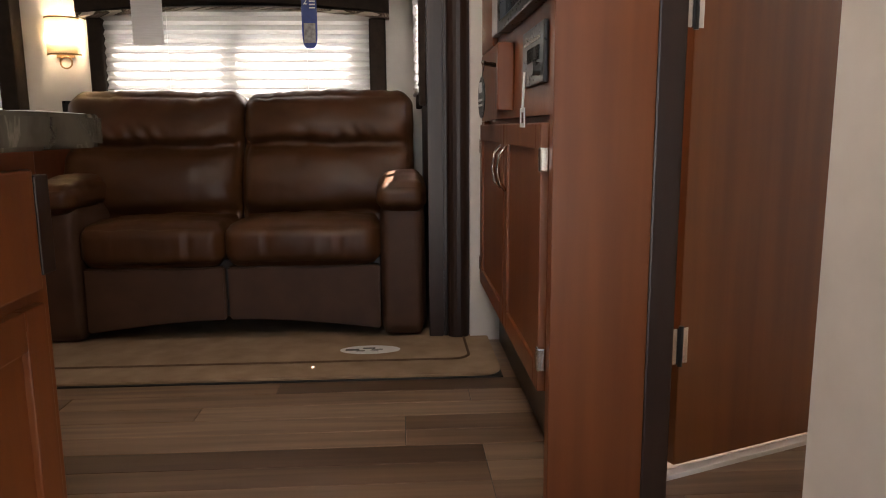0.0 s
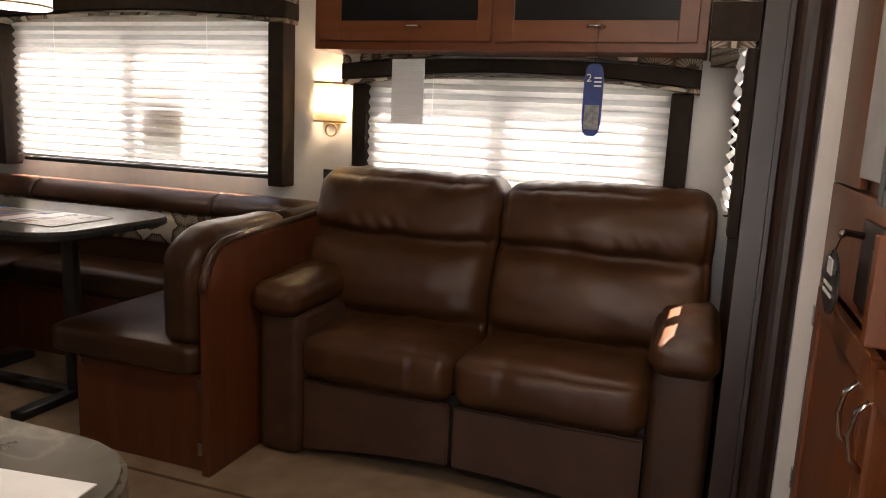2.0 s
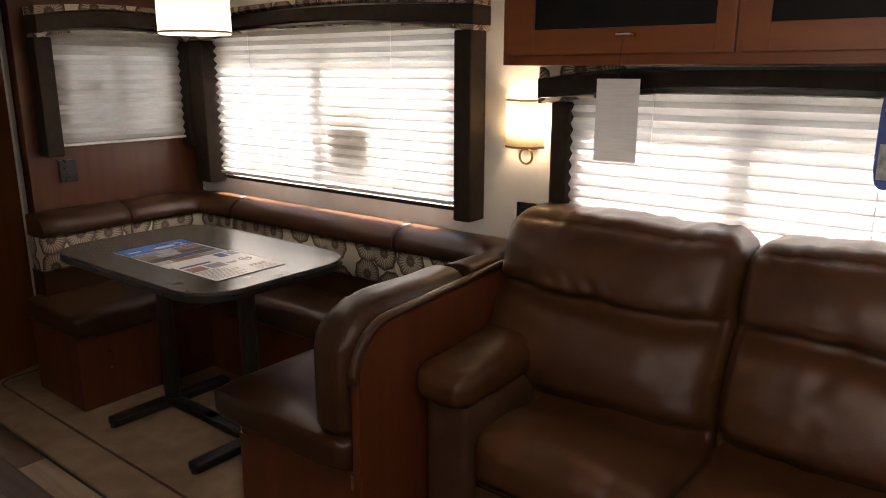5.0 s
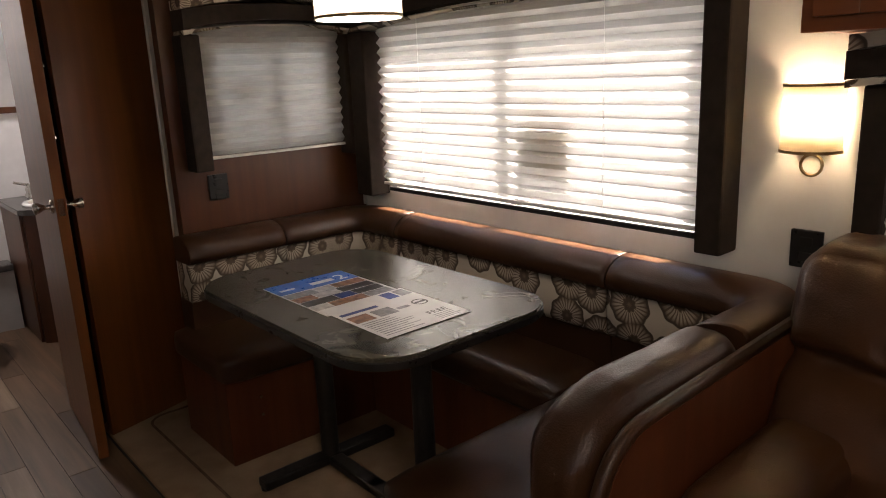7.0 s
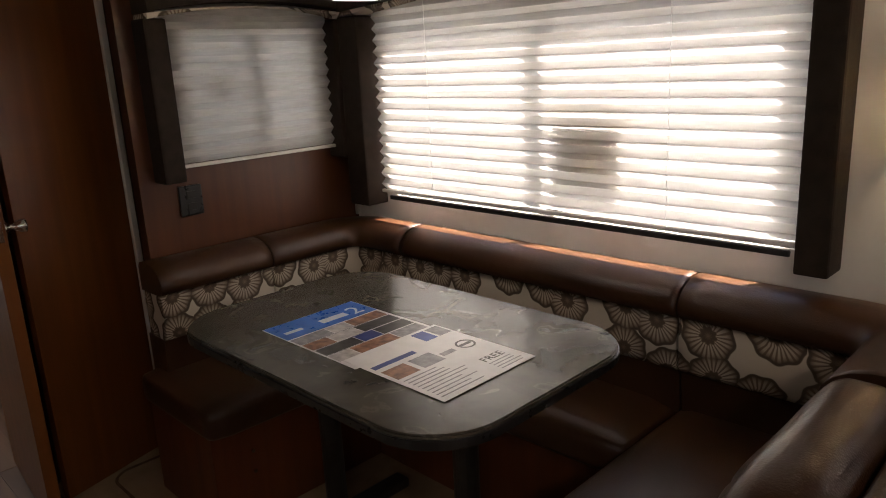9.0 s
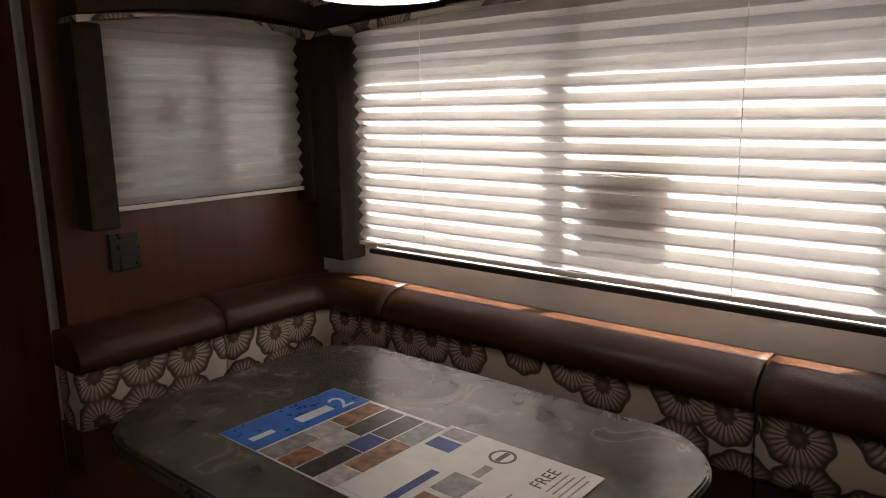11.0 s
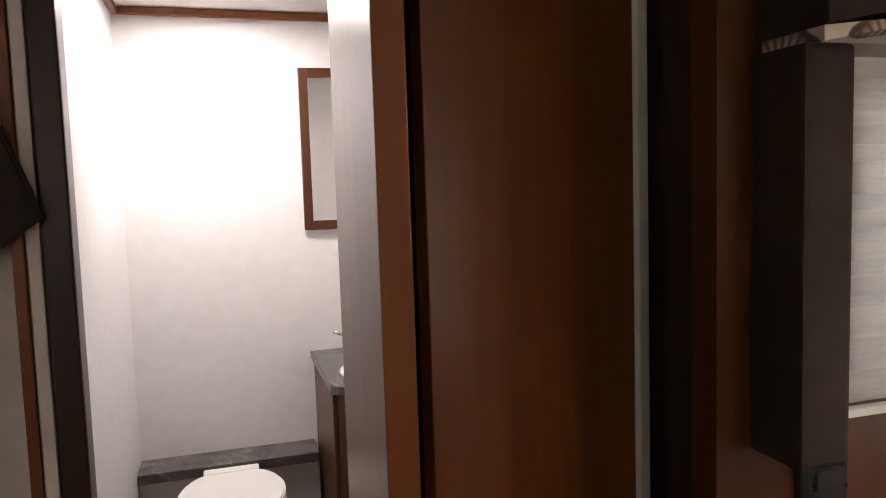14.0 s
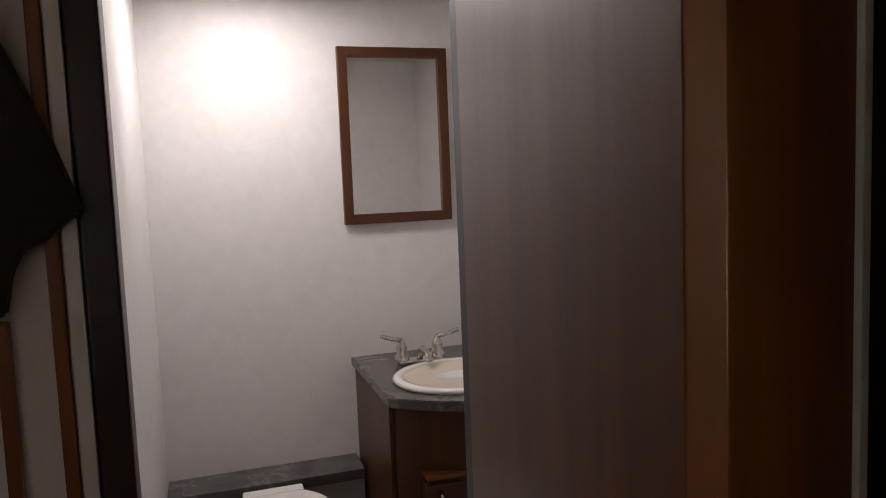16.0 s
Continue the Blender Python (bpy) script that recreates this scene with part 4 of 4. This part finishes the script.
hook = thing("control_box", 2.94, 3.25, 0.86, "small cherry wood control box on the cabinet face", "control box")
part("body", box(XC - 0.045, XC - 0.001, 3.17, 3.20, 0.86, 1.035, 0.004), M_wood, hook)
part("shelf", box(XC - 0.01, XC - 0.001, 3.205, 3.48, 0.87, 1.03, 0.003), M_wood_dark, hook)
part("switch_plate", box(XC - 0.016, XC - 0.011, 3.26, 3.36, 0.89, 0.99, 0.003), M_blackplastic, hook)
part("knob", tube([(XC - 0.011, 3.45, 1.0), (XC - 0.05, 3.45, 1.005), (XC - 0.055, 3.41, 1.005)], 0.007), M_steel, hook, "nickel hook", smooth=True)
tag3 = thing("round_tag", 2.91, 3.47, 0.90, "black oval hang tag with white print", "tag")
part("card", prism([(3.47 + 0.085 * math.cos(a), 0.905 + 0.062 * math.sin(a)) for a in np.linspace(0, 2 * math.pi, 28)[:-1]], 2.905, 2.908, 'x'), M_blackplastic, tag3)
part("emblem", box(2.902, 2.9045, 3.45, 3.50, 0.92, 0.95, 0.0008), M_paper, tag3)
for k in range(2):
    part("text_bar", box(2.902, 2.9045, 3.43, 3.52, 0.895 - k * 0.015, 0.901 - k * 0.015), M_paper, tag3)
part("string", tube([(2.907, 3.47, 0.965), (2.912, 3.45, 0.998)], 0.0015, 5), M_black, tag3)
keytag = thing("key_tag", 2.945, 2.94, 0.85, "white paper tag dangling from the radio", "tag")
bm = bmesh.new()
for a, b, p, q in ((2.905, 2.917, 0.815, 0.86), (2.955, 2.967, 0.815, 0.86), (2.917, 2.955, 0.815, 0.825), (2.917, 2.955, 0.85, 0.86)):
    box(2.942, 2.944, a, b, p, q, bm=bm)
part("card", bm, M_paper, keytag)
part("strap", tube([(2.943, 2.936, 0.86), (2.944, 2.93, 0.91), (2.946, 2.93, 0.94)], 0.003, 6), M_chalk, keytag)
mon = thing("tank_monitor", 3.08, 2.655, 1.085, "black monitor panel with white symbols on the side panel", "control panel")
part("faceplate", box(3.005, 3.15, 2.652, 2.659, 1.085, 1.32, 0.003), M_glassblack, mon)
for k in range(9):
    part("symbol", box(3.045 + 0.03 * (k % 3), 3.066 + 0.03 * (k % 3), 2.650, 2.652, 1.11 + 0.028 * (k // 3), 1.118 + 0.028 * (k // 3)), M_paper, mon)

# ---- bedroom doorway ----
structure("trim_bedroom_jamb", box(3.166, 3.225, 2.672, 2.76, -0.003, ZC, 0.005), M_trimwood, "dark wooden door jamb of the bedroom", "trim")
structure("trim_threshold", turned(box(0.0, 0.60, -0.03, 0.0, -0.003, 0.012, 0.003), pose(3.25, 2.80, 0, 0, 0, 21)), M_wall, "pale threshold strip under the bedroom door", "trim")
bd = thing("bedroom_door", 3.25, 2.80, 0.0, "dark cherry bedroom door standing ajar", "door", kind="structure")
bd.matrix_basis = pose(3.285, 2.79, 0, 0, 0, 21)
leafm = pose(3.285, 2.79, 0, 0, 0, 21)
part("leaf", turned(box(0.0, 0.60, 0.0, 0.032, 0.03, 2.0, 0.003), leafm), M_door, bd)
for z in (0.28, 1.02):
    h = part("hinge", turned(box(-0.028, 0.02, -0.006, -0.001, z, z + 0.085, 0.002), leafm), M_steel, bd, "nickel hinge")
    part("hinge_pin", turned(cyl(-0.004, -0.008, z - 0.004, z + 0.09, 0.006, seg=10), leafm), M_black, h)

# ---- kitchen counter ----
kit = thing("kitchen_counter", 1.7, 1.8, 0.0, "cherry wood kitchen cabinet below the counter", "cabinet")
part("body", box(0.95, 2.10, 1.0, 2.38, 0.08, 0.789, 0.004), M_wood, kit)
part("toe_kick", box(1.0, 2.04, 1.05, 2.33, -0.003, 0.079), M_wood_dark, kit)
for y0, y1 in ((1.25, 1.78), (1.80, 2.33)):
    d = part("door", box(2.1005, 2.108, y0 + 0.058, y1 - 0.058, 0.178, 0.502), M_wood, kit, "cherry wood frame-and-panel door")
    for nm, a, b, p, q in (("stile", y0, y0 + 0.06, 0.12, 0.56), ("stile", y1 - 0.06, y1, 0.12, 0.56), ("rail", y0 + 0.06, y1 - 0.06, 0.12, 0.18), ("rail", y0 + 0.06, y1 - 0.06, 0.50, 0.56)):
        part(nm, box(2.101, 2.119, a, b, p, q, 0.003), M_wood, d)
    part("drawer_front", box(2.101, 2.119, y0, y1, 0.58, 0.76, 0.004), M_wood, kit)
part("vent", box(2.102, 2.1185, 2.335, 2.376, 0.60, 0.75, 0.002), M_wood_dark, kit, "dark slot in the cabinet side")
ctop = thing("countertop", 1.6, 1.75, 0.790, "dark marbled laminate countertop with rounded corner", "countertop")
part("slab", prism(rounded_rect(0.90, 2.205, 0.95, 2.475, 0.12, 8), 0.790, 0.839, 'z', 0.006), M_laminate, ctop)
flyer2 = thing("paper_sheet", 2.08, 2.3, 0.8393, "white printed sheet lying on the counter", "paper")
part("sheet", turned(box(-0.14, 0.14, -0.11, 0.11, 0, 0.0012), pose(2.05, 2.27, 0.8395, 0, 0, 8)), M_paper, flyer2)
for k in range(3):
    part("text_bar", turned(box(-0.05, 0.06, -0.06 + k * 0.03, -0.054 + k * 0.03, 0.0012, 0.0016), pose(2.05, 2.27, 0.8395, 0, 0, 8)), M_greyprint, flyer2)

# ---- carpet sticker ----
stick = thing("floor_sticker", 2.535, 3.835, 0.0145, "white oval sticker with dark print on the carpet", "sticker")
part("oval", prism([(2.535 + 0.11 * math.cos(a), 3.80 + 0.05 * math.sin(a)) for a in np.linspace(0, 2 * math.pi, 32)[:-1]], 0.0145, 0.0158, 'z'), M_paper, stick)
for x, y, w, h in ((2.47, 3.80, 0.05, 0.022), (2.53, 3.815, 0.045, 0.016), (2.50, 3.785, 0.03, 0.012), (2.56, 3.80, 0.04, 0.010), (2.55, 3.782, 0.03, 0.006)):
    part("print_mark", box(x - w / 2, x + w / 2, y - h / 2, y + h / 2, 0.0158, 0.0162), M_darkprint, stick)

# ---- outlets ----


def outlet(m, label):
    o = thing("wall_outlet", 0, 0, 0, label, "outlet")
    o.matrix_basis = m
    part("plate", turned(box(-0.04, 0.04, -0.012, -0.001, -0.05, 0.05, 0.004), m), M_blackplastic, o)
    for z in (-0.02, 0.02):
        part("socket", turned(box(-0.016, 0.016, -0.015, -0.0122, z - 0.012, z + 0.012, 0.002), m), M_black, o)


outlet(pose(XI, 4.01, 0.972, 0, 0, 90), "black wall outlet below the small window")
outlet(pose(1.155, YW, 0.90), "black wall outlet below the sconce")

# ---- bathroom ----
leaf_dir = math.degrees(math.atan2(-0.046, 0.585))
lm = pose(-1.405, 3.468, 0, 0, 0, leaf_dir)
door = thing("bathroom_door", -1.405, 3.468, 0, "open cherry wood bathroom door with lever handles", "door", kind="structure")
door.matrix_basis = lm
part("leaf", turned(box(0.0, 0.60, 0.0, 0.036, 0.02, 2.02, 0.002), lm), M_door, door)
KNOB = [(0.030, 0.0), (0.030, 0.006), (0.022, 0.012), (0.011, 0.016), (0.010, 0.030), (0.014, 0.040), (0.022, 0.054), (0.026, 0.066), (0.024, 0.074), (0.012, 0.078), (0.002, 0.079)]
for sgn, y in ((-1, -0.001), (1, 0.037)):
    part("knob", turned(lathe(0, 0, [(r * 0.82, z * 0.8) for r, z in KNOB], seg=20), lm @ pose(0.545, y, 0.978, 90 if sgn < 0 else -90, 0, 0)), M_steel, door, "flared nickel door knob", smooth=True)
part("latch_plate", turned(box(0.6, 0.6015, 0.008, 0.028, 0.948, 1.008), lm), M_steel, door)
for z in (0.30, 1.03, 1.75):
    part("hinge", turned(box(-0.012, 0.03, 0.0362, 0.041, z, z + 0.08, 0.002), lm), M_steel, door)
for z in (1.20, 1.45):
    c = thing("cabinet_catch", -0.96, 3.487, z, "small black metal catch on the panel edge", "catch", "door catches")
    part("plate", box(-0.985, -0.955, 3.482, 3.496, z, z + 0.012, 0.002), M_steel, c)
    part("loop", tube([(-0.965, 3.488, z), (-0.95, 3.482, z + 0.03), (-0.95, 3.482, z + 0.07), (-0.965, 3.488, z + 0.095)], 0.004), M_black, c, smooth=True)

mirror = thing("bath_mirror", -2.965, 3.775, 1.24, "wall mirror in a cherry wood frame above the sink", "mirror")
bm = bmesh.new()
for a, b, p, q in ((3.572, 3.607, 1.243, 1.875), (3.945, 3.98, 1.243, 1.875), (3.607, 3.945, 1.243, 1.279), (3.607, 3.945, 1.839, 1.875)):
    box(-2.969, -2.948, a, b, p, q, 0.003, bm=bm)
part("frame", bm, M_wood_low, mirror)
part("glass", box(-2.968, -2.962, 3.606, 3.946, 1.278, 1.84), M_mirror, mirror, "silvered mirror glass")

ledge = thing("bath_ledge", -2.90, 3.25, 0.36, "dark laminate ledge behind the toilet", "ledge")
part("top", box(-2.969, -2.81, 2.918, 3.572, 0.355, 0.393, 0.004), M_bathtop, ledge)
part("skirt", box(-2.969, -2.83, 2.918, 3.572, -0.003, 0.354), M_greywall, ledge, "grey boxed-in base")

van = thing("vanity", -2.62, 3.9, 0.0, "dark cherry bathroom vanity with curved front", "vanity")
front = [(-2.30 - 0.14 * ((y - 3.93) / 0.34) ** 2, y) for y in np.linspace(3.60, 4.28, 12)]
part("body", prism([(-2.968, 4.28), (-2.968, 3.60)] + front, -0.003, 0.725, 'z'), M_wood_low, van)
part("side_board", box(-2.968, -2.46, 3.585, 3.599, -0.003, 0.725, 0.002), M_wood_low, van)
part("door", box(-2.40, -2.33, 3.66, 3.92, 0.06, 0.50, 0.006), M_wood_low, van)
part("rail", box(-2.395, -2.325, 3.66, 3.92, 0.515, 0.53, 0.003), M_wood, van, "lighter rail above the door")
part("handle", tube([(-2.33, 3.70, 0.48), (-2.305, 3.70, 0.465), (-2.30, 3.70, 0.42), (-2.305, 3.70, 0.375), (-2.33, 3.70, 0.36)], 0.006), M_steel, van, "curved nickel pull", smooth=True)
vtop = thing("countertop", -2.6, 3.9, 0.726, "dark slate laminate vanity top", "countertop")
front2 = [(-2.245 - 0.16 * abs((y - 3.93) / 0.36) ** 2.2, y) for y in np.linspace(3.572, 4.29, 14)]
part("slab", prism([(-2.969, 4.29), (-2.969, 3.572)] + front2, 0.726, 0.756, 'z', 0.003), M_bathtop, vtop)
sink = thing("sink", -2.53, 3.845, 0.757, "round cream sink basin with white rim", "sink")


part("rim", lathe(-2.53, 3.845, [(0.185, 0.757), (0.218, 0.757), (0.222, 0.764), (0.214, 0.772), (0.198, 0.773), (0.186, 0.768), (0.184, 0.759)], 0.92, 1.0), M_porcelain, sink, smooth=True)
part("bowl", lathe(-2.53, 3.845, [(0.188, 0.770), (0.184, 0.7665), (0.17, 0.7630), (0.14, 0.7605), (0.08, 0.7590), (0.02, 0.7585)], 0.92, 1.0), M_basin, sink, "cream shallow bowl", smooth=True)
tap = thing("faucet", -2.78, 3.76, 0.757, "chrome two-handle faucet behind the sink", "faucet")
part("base", box(-2.80, -2.75, 3.70, 3.86, 0.757, 0.772, 0.006), M_steel, tap)
for y, a in ((3.715, -1), (3.845, 1)):
    st = part("handle_base", lathe(-2.775, y, [(0.026, 0.772), (0.026, 0.785), (0.016, 0.80), (0.02, 0.815), (0.012, 0.835), (0.008, 0.845)], seg=16), M_steel, tap, smooth=True)
    part("lever", tube([(-2.775, y, 0.842), (-2.765, y + a * 0.03, 0.85), (-2.755, y + a * 0.075, 0.865)], 0.008, 8), M_steel, st, smooth=True)
part("spout", tube([(-2.775, 3.78, 0.772), (-2.77, 3.78, 0.80), (-2.73, 3.78, 0.815), (-2.67, 3.78, 0.805), (-2.655, 3.78, 0.79)], 0.012, 10), M_steel, tap, smooth=True)

toilet = thing("toilet", -2.5, 3.245, 0.0, "white toilet with closed lid", "toilet")
part("bowl", lathe(-2.47, 3.245, [(0.10, -0.003), (0.11, 0.10), (0.10, 0.20), (0.15, 0.30), (0.175, 0.385), (0.165, 0.39)], 1.25, 1.0), M_porcelain, toilet, smooth=True)
seat = [(-2.47 + 0.22 * math.cos(a) * (1.0 if math.cos(a) > 0 else 0.9), 3.245 + 0.172 * math.copysign(abs(math.sin(a)) ** 0.85, math.sin(a))) for a in np.linspace(0, 2 * math.pi, 40)[:-1]]
part("seat", prism(seat, 0.391, 0.405, 'z', 0.004), M_porcelain, toilet)
part("lid", prism([(x * 1.0, y) for x, y in seat], 0.407, 0.424, 'z', 0.006), M_porcelain, toilet, "closed white lid")
part("hinge_block", box(-2.69, -2.64, 3.15, 3.34, 0.39, 0.427, 0.008), M_porcelain, toilet)
part("pedestal_back", box(-2.80, -2.56, 3.15, 3.34, -0.003, 0.385, 0.02), M_porcelain, toilet)

# dark cloth on the wall beside the bathroom door
cloth = thing("hanging_cloth", -1.86, 2.72, 1.6, "dark brown cloth hanging from a wall hook", "cloth")
out = [(2.50, 1.95), (2.65, 1.95), (2.765, 1.66), (2.83, 1.50), (2.88, 1.352), (2.85, 1.335), (2.81, 1.30), (2.77, 1.28), (2.75, 1.24), (2.735, 1.165), (2.50, 1.14)]
bm = prism(out, -1.905, -1.86, 'x', 0.006)
part("drape", bm, M_brown_pad, cloth)
part("hook", tube([(-1.929, 2.56, 1.93), (-1.85, 2.56, 1.935), (-1.845, 2.56, 1.96)], 0.006), M_black, cloth)

# ---- floor planks ----
pw, pl = 0.1003, 1.22
plank_me = {}


def plank_mesh(length):
    key = round(length, 3)
    if key not in plank_me:
        bm = box(0, length - 0.002, 0.0008, pw - 0.0008, -0.0035, 0.0, 0.0008, 1)
        me = bpy.data.meshes.new("plank")
        bm.to_mesh(me)
        bm.free()
        me.materials.append(M_plank)
        plank_me[key] = me
    return plank_me[key]


rnd = random.Random(11)
for r in range(35):
    y = r * pw
    x = -3.04 + (-rnd.choice((0.2, 0.4, 0.61, 0.8, 1.0)))
    while x < 4.58:
        a, b = max(x, -3.04), min(x + pl, 4.59)
        if b - a > 0.05:
            ob = new("plank", plank_mesh(b - a))
            ob.parent = floor
            ob.matrix_basis = pose(a, y, 0)
        x += pl
